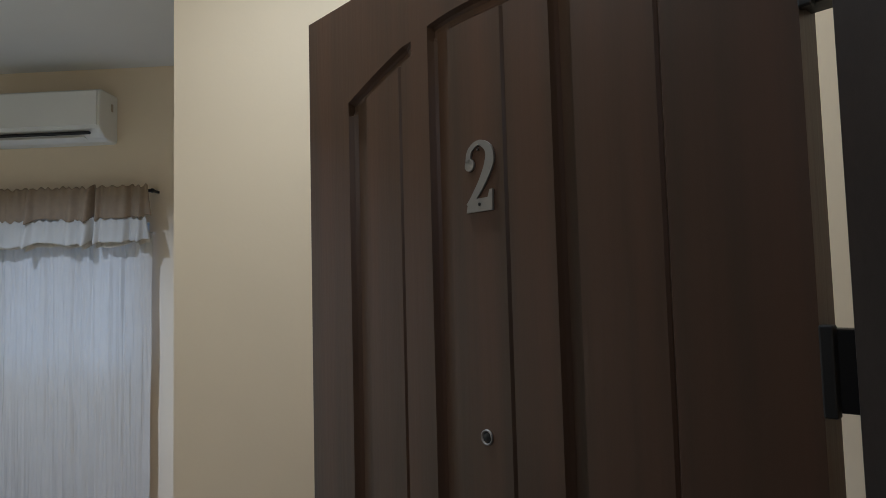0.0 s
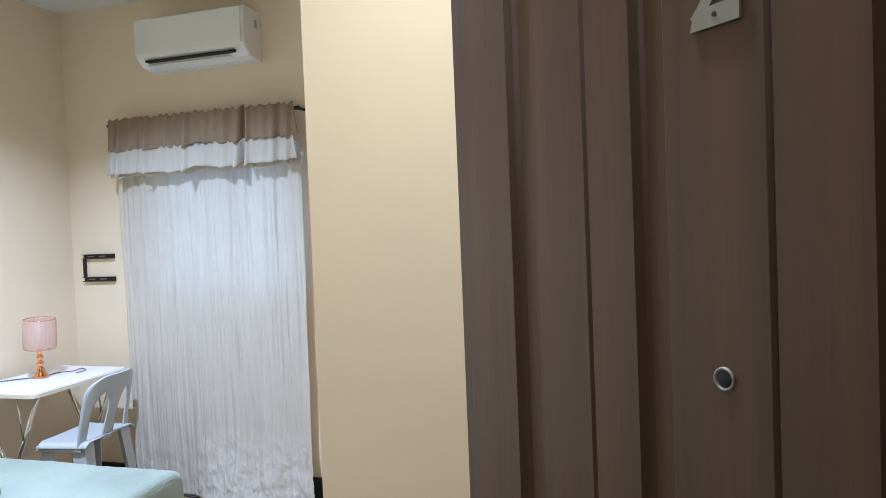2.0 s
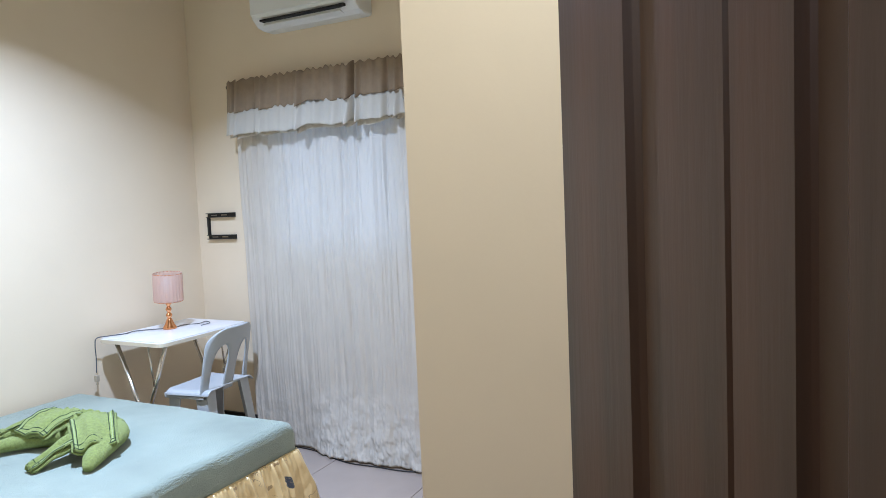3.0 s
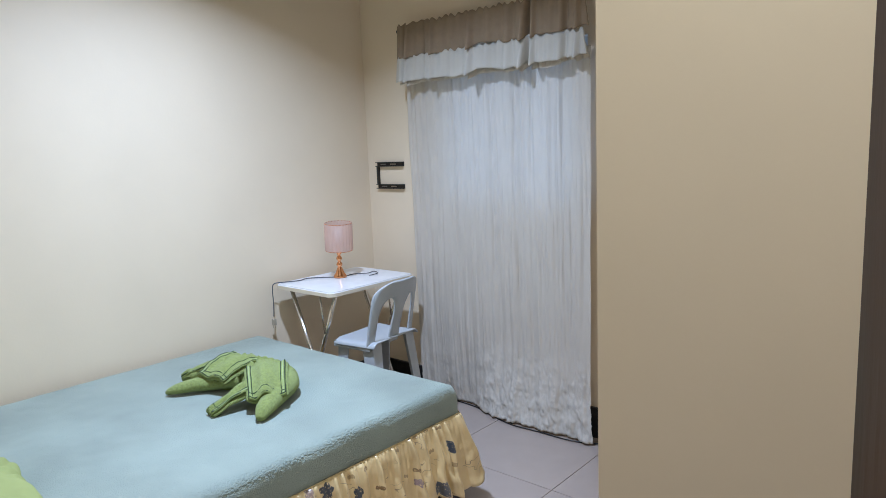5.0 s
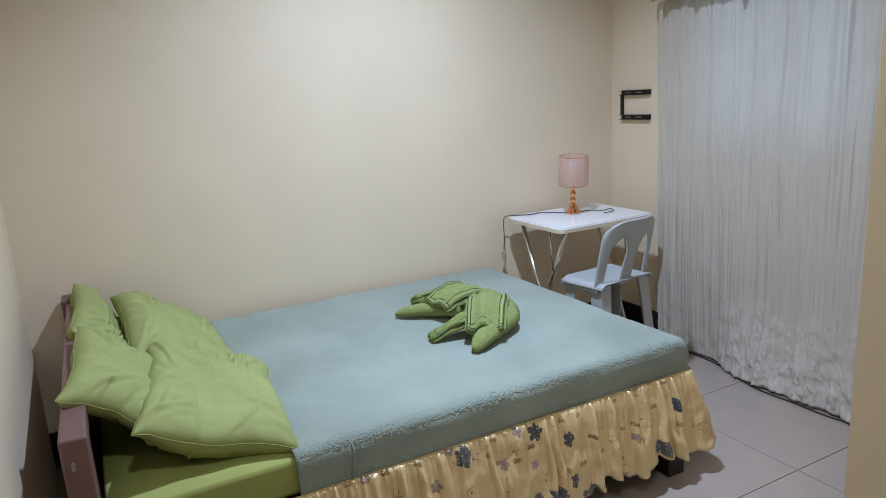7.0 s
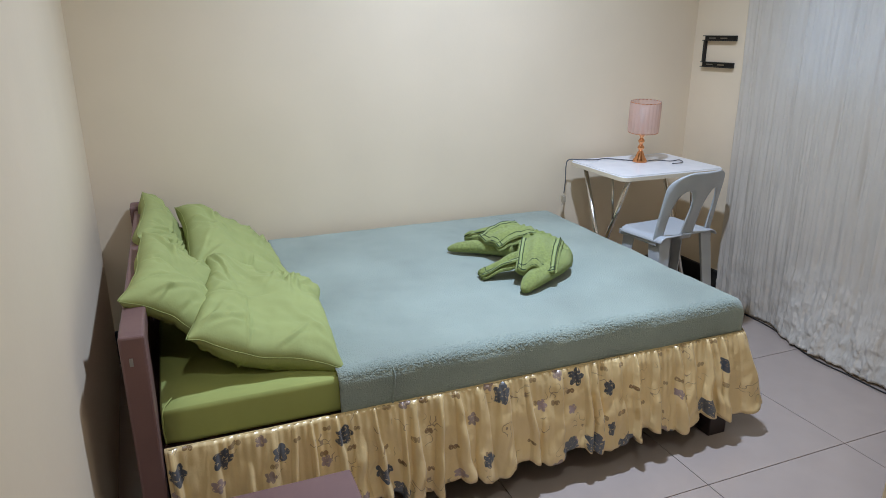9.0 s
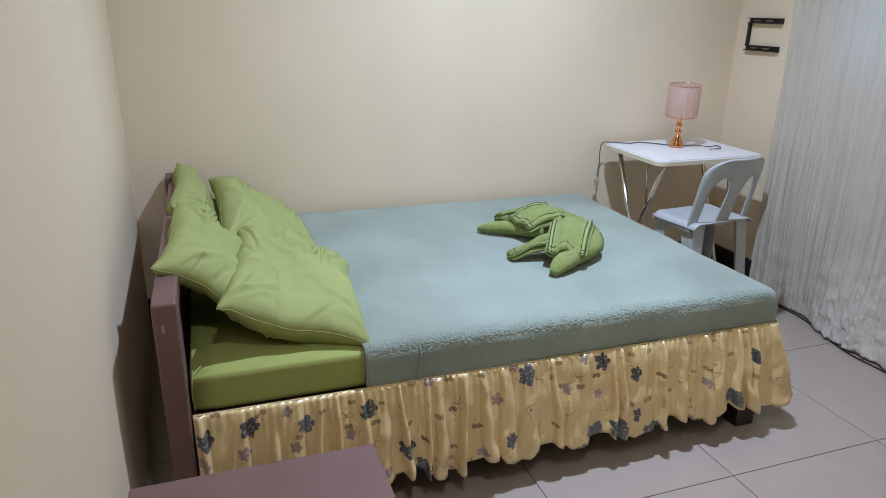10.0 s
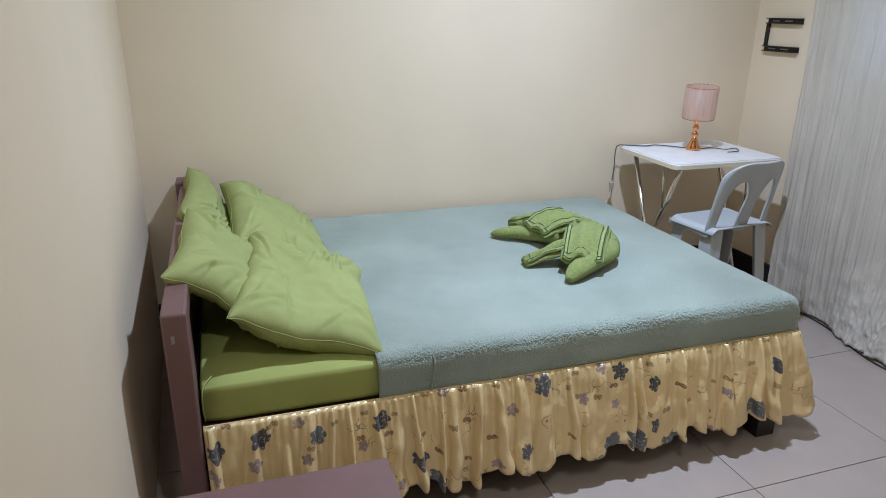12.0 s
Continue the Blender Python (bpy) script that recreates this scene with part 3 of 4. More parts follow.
# ---- folding table ----
TZ = 0.74
table = thing("folding_table", "white-topped folding table with crossed chrome legs", "table", (0.235, 2.45, 0))
tw, tl = 0.225, 0.29
bm = bmesh.new()
box(bm, -tw, tw, -tl, tl, TZ - 0.022, TZ)
vert_edges = [e for e in bm.edges if abs(e.verts[0].co.z - e.verts[1].co.z) > 0.01]
bmesh.ops.bevel(bm, geom=vert_edges, offset=0.035, segments=6, affect="EDGES", profile=0.5)
rim = [e for e in bm.edges if e.verts[0].co.z > TZ - 0.001 and e.verts[1].co.z > TZ - 0.001 and len(e.link_faces) == 2 and any(abs(f.normal.z) < 0.5 for f in e.link_faces)]
bmesh.ops.bevel(bm, geom=rim, offset=0.005, segments=2, affect="EDGES")
part("tabletop", bm, MARBLE, table, "white laminate tabletop")
bm = bmesh.new()
box(bm, -tw - 0.002, tw + 0.002, -tl - 0.002, tl + 0.002, TZ - 0.024, TZ - 0.007)
vert_edges = [e for e in bm.edges if abs(e.verts[0].co.z - e.verts[1].co.z) > 0.01]
bmesh.ops.bevel(bm, geom=vert_edges, offset=0.037, segments=6, affect="EDGES", profile=0.5)
part("edge_band", bm, EDGE, table, "cream plastic edge band")
for y in (-0.235, 0.235):
    part("leg", tube([(-0.16, y, TZ - 0.03), (0.14, y, 0.012)], 0.011, 10, 2), CHROME, table, smooth=True)
    part("leg", tube([(0.16, y + 0.026, TZ - 0.03), (-0.14, y + 0.026, 0.012)], 0.011, 10, 2), CHROME, table, smooth=True)
    pin = part("pivot", lathe([(0.012, -0.022), (0.012, 0.022)], 12), BLACK, table)
    pin.location, pin.rotation_euler = (0, y + 0.013, 0.36), (math.pi / 2, 0, 0)
    part("brace", tube([(0.05, y + 0.013, TZ - 0.03), (0.075, y + 0.013, 0.50)], 0.005, 8, 2), CHROME, table, smooth=True)
for x in (-0.14, 0.14):
    part("crossbar", tube([(x, -0.235, 0.06), (x, 0.261, 0.06)], 0.009, 8, 2), CHROME, table, smooth=True)
for x in (-0.14, 0.14):
    for y in (-0.235, 0.261):
        part("foot_cap", tube([(x, y, 0.0), (x, y, 0.03)], 0.014, 10, 2), BLACK, table, smooth=True)

# ---- table lamp ----
lamp = thing("table_lamp", "small copper table lamp with a sheer pink drum shade", "lamp", (0.185, 2.455, TZ))
prof = [(0.030, 0.0), (0.036, 0.003), (0.034, 0.010), (0.024, 0.025), (0.016, 0.045), (0.012, 0.055)]
for k in range(3):
    z = 0.057 + k * 0.032
    r = 0.017 - 0.0012 * k
    prof += [(0.007, z), (r * 0.75, z + 0.006), (r, z + 0.015), (r * 0.75, z + 0.024), (0.007, z + 0.030)]
prof += [(0.006, 0.165), (0.006, 0.20)]
part("base", lathe(prof, 28), COPPER, lamp, "polished copper stem of stacked balls", smooth=True)
bm = lathe([(0.070, 0.148), (0.072, 0.16), (0.072, 0.285), (0.070, 0.297)], 96, close=False)
for v in bm.verts:
    k = 1 + 0.022 * math.sin(24 * math.atan2(v.co.y, v.co.x))
    v.co.x, v.co.y = v.co.x * k, v.co.y * k
shade = thick(part("shade", bm, SHADE, lamp, "sheer pink fabric drum shade", smooth=True), 0.0015)
shade.location, shade.rotation_euler = (-0.004, 0.004, 0), (radians(2), radians(4), 0)
for z in (0.150, 0.295):
    ring = part("shade_ring", tube([(0.071 * math.cos(a), 0.071 * math.sin(a), z) for a in (2 * math.pi * k / 24 for k in range(25))], 0.0016, 6, 2), COPPER, lamp, smooth=True)
    ring.location, ring.rotation_euler = shade.location, shade.rotation_euler
part("bulb", lathe([(0.010, 0.185), (0.012, 0.20), (0.024, 0.225), (0.026, 0.24), (0.020, 0.258), (0.006, 0.266)], 20), ACW, lamp, smooth=True)

cord = thing("lamp_cord", "thin grey lamp cord trailing over the table edge", "cord", (0, 0, 0))
part("wire", tube([(0.16, 2.43, TZ + 0.004), (0.10, 2.38, TZ + 0.004), (0.06, 2.33, TZ + 0.004), (0.07, 2.27, TZ + 0.004), (0.035, 2.20, TZ + 0.004), (0.016, 2.152, TZ + 0.002),
                   (0.012, 2.142, TZ - 0.03), (0.010, 2.144, TZ - 0.10), (0.012, 2.138, TZ - 0.17)], 0.0028, 6, 6), CABLE, cord, smooth=True)
part("wire", tube([(0.20, 2.48, TZ + 0.004), (0.19, 2.55, TZ + 0.004), (0.24, 2.60, TZ + 0.004), (0.23, 2.66, TZ + 0.004), (0.29, 2.63, TZ + 0.004), (0.30, 2.56, TZ + 0.004)], 0.0022, 6, 6), CABLE, cord, smooth=True)
part("plug", boxes((0.001, 0.020, 2.130, 2.147, TZ - 0.215, TZ - 0.183), (0.008, 0.011, 2.131, 2.134, TZ - 0.232, TZ - 0.215), (0.008, 0.011, 2.142, 2.145, TZ - 0.232, TZ - 0.215), bevel=0.001), PLUG, cord, "beige two-pin plug")

# ---- plastic chair ----
chair = thing("plastic_chair", "pale grey-white moulded plastic chair tucked under the table", "chair", (0.515, 2.345, 0))
chair.rotation_euler = (0, 0, radians(6))
chair.scale = (0.94, 0.88, 1.0)
# own frame: the back at +x, the seat towards -x


def seat(u, v):
    x, y = -0.105 + 0.285 * u, (v - 0.5) * 2
    hw = 0.205 - 0.012 * u - 0.05 * max(0, 0.12 - u) / 0.12
    return Vector((x, y * hw, 0.515 - 0.012 * (1 - y * y) * math.sin(math.pi * u) - 0.022 * max(0, abs(y) - 0.88) / 0.12 - 0.02 * max(0, 0.06 - u) / 0.06))


thick(part("seat", sheet(24, 24, seat), CHAIRP, chair, smooth=True), 0.006)


def back():
    """Flat bands round two long openings, leaning back and bowed."""
    bm = bmesh.new()
    n = 44
    rows = []
    for j in range(n + 1):
        h = 0.490 + 0.312 * j / n
        q = (h - 0.490) / 0.312
        hw = 0.192 - 0.006 * q
        if q > 0.70:
            hw *= math.sqrt(max(0.0, 1 - ((q - 0.70) / 0.30) ** 2.6 * 0.80))
        o = (h - 0.490) / (0.722 - 0.490)
        ow = 0.0 if o >= 1 else 0.053 * math.sqrt(1 - max(0, (o - 0.55) / 0.45) ** 2)
        mid = 0.094 - 0.012 * q
        b = [-hw, -mid - ow, -mid + ow, mid - ow, mid + ow, hw]
        rows.append((h, b))
    def place(y, h):
        q = (h - 0.490) / 0.312
        return Vector((0.150 + 0.095 * q - 1.7 * y * y * (0.3 + 0.7 * q) + 0.012 * q * q, y, h))
    for s in (0, 2, 4):
        for k in range(4):
            for (h0, b0), (h1, b1) in zip(rows, rows[1:]):
                quad = []
                for h, b, t in ((h0, b0, k / 4), (h0, b0, (k + 1) / 4), (h1, b1, (k + 1) / 4), (h1, b1, k / 4)):
                    quad.append(bm.verts.new(place(b[s] + (b[s + 1] - b[s]) * t, h)))
                bm.faces.new(quad)
    bmesh.ops.remove_doubles(bm, verts=bm.verts, dist=0.0004)
    return bm


thick(part("backrest", back(), CHAIRP, chair, smooth=True), 0.009)
for sx, sy in ((-1, -1), (-1, 1), (1, -1), (1, 1)):
    top = (0.155 if sx > 0 else -0.07, 0.172 * sy)
    foot = (0.215 if sx > 0 else -0.10, 0.205 * sy)

    def leg(u, v, top=top, foot=foot, sx=sx, sy=sy):
        z = 0.511 * (1 - v)
        w = 0.034 - 0.010 * v
        cx, cy = top[0] + (foot[0] - top[0]) * v, top[1] + (foot[1] - top[1]) * v
        # an angle section, its corner outwards
        if u < 0.5:
            return Vector((cx - sx * w * 2 * (1 - 2 * u), cy, z))
        return Vector((cx, cy - sy * w * 2 * (2 * u - 1), z))
    thick(part("leg", sheet(6, 10, leg), CHAIRP, chair), 0.006)
part("apron", boxes((-0.100, -0.094, -0.17, 0.17, 0.478, 0.504), (-0.092, 0.15, -0.192, -0.186, 0.476, 0.502), (-0.092, 0.15, 0.186, 0.192, 0.476, 0.502), bevel=0.0025), CHAIRP, chair)

# ---- bed ----
BX, BY0, BY1, BT, BB = 1.30, 0.21, 2.055, 0.482, 0.365
bed = thing("bed", "mauve-brown painted wooden bed frame with panelled headboard", "bed", (0.66, 1.1, 0))


def at_bed(*rows, bevel=0.004):
    return boxes(*[(a - 0.66, b - 0.66, c - 1.1, d - 1.1, e, f) for a, b, c, d, e, f in rows], bevel=bevel)


part("headboard_post", at_bed((1.235, 1.345, 0.150, 0.206, 0, 0.70), bevel=0.006), MAUVE, bed)
part("headboard_post", at_bed((-0.03, 0.07, 0.132, 0.206, 0, 0.70), bevel=0.006), MAUVE, bed)
part("headboard_panel", at_bed((0.07, 1.235, 0.158, 0.190, 0.22, 0.64)), MAUVE, bed)
part("top_rail", at_bed((0.07, 1.235, 0.148, 0.204, 0.632, 0.688), bevel=0.006), MAUVE, bed)
part("side_rail", at_bed((1.245, 1.298, 0.207, 2.004, 0.24, 0.355)), MAUVE, bed)
part("side_rail", at_bed((0.02, 0.07, 0.205, 1.985, 0.24, 0.355)), MAUVE, bed)
part("foot_rail", at_bed((0.07, 1.245, 2.005, 2.05, 0.24, 0.355)), MAUVE, bed)
part("slat_deck", at_bed((0.07, 1.245, 0.205, 2.005, 0.34, 0.36)), DARKW, bed)
for x in ((1.258, 1.336), (0.02, 0.09)):
    part("foot_leg", at_bed((x[0], x[1], 1.945, 2.02, 0, 0.24)), DARKW, bed, "dark brown square leg")
part("bolt", at_bed((1.344, 1.348, 0.168, 0.176, 0.628, 0.648), bevel=0.001), STEEL, bed)


def rounded_box(x0, x1, y0, y1, z0, z1, r, n=7, sag=0.0, seed=0):
    """A soft block with rounded edges and a slightly uneven top."""
    bm = bmesh.new()
    box(bm, x0, x1, y0, y1, z0, z1)
    bmesh.ops.subdivide_edges(bm, edges=bm.edges, cuts=28, use_grid_fill=True)
    cx, cy, cz = (x0 + x1) / 2, (y0 + y1) / 2, (z0 + z1) / 2
    hx, hy, hz = (x1 - x0) / 2 - r, (y1 - y0) / 2 - r, (z1 - z0) / 2 - r
    for v in bm.verts:
        p = v.co - Vector((cx, cy, cz))
        c = Vector((max(-hx, min(hx, p.x)), max(-hy, min(hy, p.y)), max(-hz, min(hz, p.z))))
        d = p - c
        if d.length > 1e-6:
            v.co = Vector((cx, cy, cz)) + c + d.normalized() * min(r, d.length)
        v.co += Vector((0, 0, sag * wob(v.co.x, v.co.y, seed, 3.0))) if v.co.z > cz else Vector()
    return bm


mattress = thing("mattress", "thin foam mattress in a plain green fitted sheet", "mattress", (0, 0, 0))
part("fitted_sheet", rounded_box(0.018, BX - 0.012, BY0, BY1 - 0.012, BB - 0.004, BT - 0.008, 0.022, sag=0.003), GREEN, mattress, smooth=True)
part("corner_seam", tube([(BX - 0.020, BY0 + 0.006, BB + 0.005), (BX - 0.017, BY0 + 0.004, BB + 0.05), (BX - 0.022, BY0 + 0.008, BT - 0.018), (BX - 0.06, BY0 + 0.03, BT - 0.007)], 0.0022, 6, 5), GREEN, mattress, smooth=True)


def blanket(u, v):
    """Lies on the mattress and hangs down its open long side; u runs across from the wall, v towards the foot."""
    y = 0.655 + v * (BY1 + 0.008 - 0.655)
    y += 0.012 * wob(u * 2, 3, 0, 2.0) * (1 - v)
    run = u * (BX + 0.15)
    r = 0.028
    foot = max(0.0, (y - (BY1 - r)) / (r + 0.008))
    top = BT + 0.006 + 0.0035 * wob(run, y, 2, 5.0) + 0.002 * wob(run, y, 6, 16)
    if run < BX - r:
        p = Vector((max(run, 0.012), y, top))
    elif run < BX + 0.5 * math.pi * r - r:
        a = (run - (BX - r)) / r
        p = Vector((BX - r + r * math.sin(a), y, top - r + r * math.cos(a)))
    else:
        d = run - (BX + 0.5 * math.pi * r - r)
        p = Vector((BX + 0.004 * wob(y, d * 3, 1, 6) + 0.003, y, top - r - d))
    p.z = max(p.z, BB + 0.006)
    return p - Vector((0, 0, 0.028 * (1 - math.sqrt(max(0, 1 - min(foot, 1) ** 2)))))


cover = thing("blanket", "light blue fleece blanket spread over the bed", "blanket", (0, 0, 0))
thick(part("fleece", sheet(110, 120, blanket), BLUE, cover, smooth=True), 0.008)
thick(part("foot_drop", sheet(60, 12, lambda u, v: Vector((0.012 + u * (BX - 0.028), BY1 + 0.010 + 0.003 * wob(u * 3, v, 2, 3), BT - 0.022 - v * (BT - 0.022 - BB - 0.004)))), BLUE, cover, smooth=True), 0.008)
# clumped nap along the rounded edge
rnd = random.Random(11)
verts, tris = [], []
for k in range(3000):
    y = rnd.uniform(0.67, BY1 - 0.03)
    g = rnd.gauss(0, 1)
    run = BX - 0.012 + 0.013 * g - 0.012 * abs(wob(y, 4, 0, 5))
    v = (y - 0.655) / (BY1 + 0.008 - 0.655)
    p = blanket(run / (BX + 0.15), v)
    a = max(0.0, min(1.4, (run - (BX - 0.028)) / 0.028))
    nrm, size = Vector((math.sin(a), 0, math.cos(a))), rnd.uniform(0.0025, 0.0055)
    e1, e2 = Vector((0, 1, 0)), Vector((math.cos(a), 0, -math.sin(a)))
    ang, base = rnd.uniform(0, 6.28), len(verts)
    for q in range(4):
        w = ang + q * 1.571
        verts.append(p + nrm * 0.0042 + size * (math.cos(w) * e1 * 1.3 + math.sin(w) * e2))
    verts.append(p + nrm * (0.0045 + size * 0.55))
    tris += [(base + q, base + (q + 1) % 4, base + 4) for q in range(4)]
me = bpy.data.meshes.new("nap")
me.from_pydata(verts, [], tris)
me.materials.append(BLUE)
for p in me.polygons:
    p.use_smooth = True
nap = new("nap", me)
nap.parent = cover
tagged(nap, "pale clumped fleece nap", kind="stuff")
part("hem_seam", tube([(BX - 0.045, 0.808, BT + 0.006), (BX - 0.006, 0.806, BT - 0.001), (BX + 0.010, 0.808, BT - 0.03), (BX + 0.0105, 0.800, BB + 0.01)], 0.0028, 6, 6), BLUE, cover)

skirt = thing("bed_skirt", "gathered gold satin bed skirt printed with dark flowers", "bed skirt", (0, 0, 0))


def standing_folds(length, seed):
    """Round upright folds along the cloth: place, half width, height, lean, where it starts below the seam."""
    rnd = random.Random(seed)
    out, c = [], 0.015
    while c < length:
        broad = rnd.random() < 0.38
        out.append((c, rnd.uniform(0.024, 0.034) if broad else rnd.uniform(0.009, 0.017), rnd.uniform(0.014, 0.021) if broad else rnd.uniform(0.019, 0.036),
                    rnd.uniform(-0.022, 0.022), rnd.choice((0.0, 0.0, 0.0, 0.25))))
        c += rnd.choice((0.030, 0.052, 0.068, 0.085)) * rnd.uniform(0.85, 1.2)
    return out


FOLDS = {1: standing_folds(1.9, 5), 2: standing_folds(1.35, 8)}


def pleat(s, k, v):
    """How far the cloth stands out at s metres along, v of the way down; flat between the folds."""
    best = 0.0
    for c, w, h, lean, start in FOLDS[k]:
        e = s - c - lean * v - 0.006 * wob(v * 2.2, c * 9, 1, 1.0)
        if abs(e) < 0.05 and v >= start:
            g = e / (w * (0.45 + 0.75 * v))
            grow = min(1, (v - start) / 0.25 + (0.35 if start == 0 else 0))
            if abs(g) < 1:
                best = max(best, h * grow * (0.5 + 0.6 * v) * math.sqrt(1 - g * g))
    return best + 0.004 * v * math.sin(2 * math.pi * s / 0.19 + 2.6 * wob(s, k, 0, 3.0)) + (0.007 * wob(s * 17, v * 3.5, k, 1.0) + 0.006 * abs(wob(s * 30, v * 5 + s * 9, k + 4, 1.0))) * (0.4 + v)


def gather(s, v):
    """Short puckers under the seam."""
    return (0.0018 * math.sin(2 * math.pi * s / 0.021 + 3 * wob(s, 0, 5, 12)) + 0.006 * wob(s * 26, v * 2.5, 3, 1.0)) * math.exp(-v / 0.30)


def hem(s):
    return 0.104 + 0.016 * math.sin(2 * math.pi * s / 0.23 + 2.5 * wob(s, 9, 0, 2)) + 0.008 * wob(s, 2, 5, 9)


def side_skirt(u, v):
    s = u * (BY1 - BY0 + 0.01)
    y = BY0 + s
    lean = 0.012 * wob(s, v * 0.6, 2, 6.0) * v
    out = 0.014 + v ** 0.7 * 0.046 + pleat(s + lean, 1, v) + gather(s, v)
    z = 0.376 - v * (0.376 - hem(s) + 0.35 * pleat(s, 1, 1.0))
    flare = max(0, (u - 0.93) / 0.07)
    return Vector((BX + max(out, 0.010 + 0.036 * v), y + 0.006 * math.cos(2 * math.pi * s / 0.115) * v + flare * 0.07 * v, z + 0.01 * flare * v))


def foot_skirt(u, v):
    s = u * (BX - 0.02)
    x = BX + 0.0 - s
    out = 0.018 + v ** 0.8 * 0.050 + pleat(s, 2, v) + gather(s, v)
    z = 0.376 - v * (0.376 - hem(s + 3))
    flare = max(0, (0.06 - u) / 0.06)
    return Vector((x + flare * 0.07 * v, BY1 + out, z))


SKW = 1.9
thick(part("side_panel", sheet(760, 26, side_skirt, uv=lambda u, v: (u * SKW * 1.25, 0.33 * (1 - v))), SATIN, skirt, smooth=True), 0.0012)
thick(part("foot_panel", sheet(400, 26, foot_skirt, uv=lambda u, v: (2.5 + u * 1.6, 0.33 * (1 - v))), SATIN, skirt, smooth=True), 0.0012)
part("piping", tube([(BX + 0.008, BY0, 0.372), (BX + 0.008, 1.1, 0.372), (BX + 0.008, BY1 + 0.01, 0.372)], 0.0035, 6, 10), SATIN, skirt)


# ---- pillows ----
def creases(seed, count):
    """Wrinkles that start near the seams and corners and run inwards: start, direction, length, width, height."""
    rnd = random.Random(int(seed * 100))
    out = []
    for k in range(count):
        if k % 2:
            p = (rnd.choice((-0.93, 0.93)), rnd.choice((-0.93, 0.93)))
        else:
            e = rnd.uniform(-0.9, 0.9)
            p = rnd.choice(((e, -0.95), (e, 0.95), (-0.95, e), (0.95, e)))
        aim = (rnd.uniform(-0.55, 0.55), rnd.uniform(-0.55, 0.55))
        d = Vector((aim[0] - p[0], aim[1] - p[1]))
        out.append((Vector(p), d.normalized(), d.length * rnd.uniform(0.4, 1.0), rnd.uniform(0.026, 0.055), rnd.uniform(0.009, 0.019) * rnd.choice((1, 1, -1))))
    return out


def pillow(name, w, h, t, seed, place, turn, label):
    """A soft cushion with drawn-out corners, in its own x-y plane, with a piped seam."""
    ob = thing(name, label, "pillow", place, group="pillows on the bed")
    ob.rotation_euler = [radians(a) for a in turn]
    n = 96
    lines = creases(seed, 34)

    def outline(a, b):
        x = a * w / 2 * (1 - 0.075 * (1 - b * b) * abs(a) ** 2 + 0.03 * wob(b * 1.5, a, seed, 1.7) * abs(a) ** 3)
        y = b * h / 2 * (1 - 0.085 * (1 - a * a) * abs(b) ** 2 + 0.04 * wob(a * 1.5, b, seed + 7, 1.7) * abs(b) ** 3)
        return x, y

    def side(sign):
        def f(u, v):
            a, b = 2 * u - 1, 2 * v - 1
            x, y = outline(a, b)
            body = ((1 - a ** 6) * (1 - b ** 6)) ** 0.6
            wr = 0.0
            q = Vector((a + 0.06 * wob(a, b, seed, 2.5), b + 0.06 * wob(b, a, seed + 3, 2.5)))
            for p, d, ln, wd, ht in lines:
                e = q - p
                along = e.dot(d)
                if -0.1 < along < ln:
                    across = e.x * d.y - e.y * d.x
                    spread = wd * (0.75 + 0.6 * along / ln)
                    g = across / spread
                    if abs(g) < 4:
                        wr += ht * (math.exp(-g * g) - 0.6 * math.exp(-((g - 1.5) / 0.8) ** 2)) * min(1, (along + 0.1) / 0.12) * (1 - along / ln)
            full = 1 + 0.30 * wob(a * 1.3, b * 1.3, seed * 3.1, 1.4) + 0.10 * wob(a * 3, b * 2, seed, 2.3)
            return Vector((x, y, sign * (t / 2 * body * full + wr * body ** 2.2) + 0.035 * wob(a * 0.9, b * 0.9, seed * 2, 1.1) + 0.020 * a * b
                           + 0.004 * wob(a * 4, b * 4, seed, 1.0) * max(abs(a), abs(b)) ** 6))
        return f
    bm = sheet(n, n, side(1))
    other = sheet(n, n, side(-1))
    me = bpy.data.meshes.new("tmp")
    other.to_mesh(me)
    bm.from_mesh(me)
    other.free()
    bpy.data.meshes.remove(me)
    bmesh.ops.remove_doubles(bm, verts=bm.verts, dist=0.0005)
    part("cushion", bm, PILLOW, ob, smooth=True)
    top = side(1)
    ring = [(i / 42, 0) for i in range(42)] + [(1, i / 42) for i in range(42)] + [(1 - i / 42, 1) for i in range(42)] + [(0, 1 - i / 42) for i in range(43)]
    part("piping", tube([top(u, v) for u, v in ring], 0.0011, 6, 1), PILLOW, ob, smooth=True)
    return ob


pillow("pillow", 0.54, 0.34, 0.10, 1.0, (0.300, 0.268, 0.590), (-58, 0, 4), "soft green pillow slumped against the headboard")
pillow("pillow", 0.52, 0.39, 0.11, 2.3, (0.880, 0.318, 0.605), (-40, 0, -2), "soft green pillow slumped against the headboard")
pillow("pillow", 0.61, 0.39, 0.13, 3.7, (0.358, 0.482, 0.562), (-29, 3, 5), "plump green pillow stacked on another")
pillow("pillow", 0.63, 0.41, 0.13, 5.2, (0.940, 0.522, 0.553), (-20, 1, -7), "plump creased green pillow stacked on another")

# ---- folded towel ----
towel = thing("folded_towel", "green terry towel folded into a crab-like figure", "towel", (0.45, 1.6, BT + 0.012))


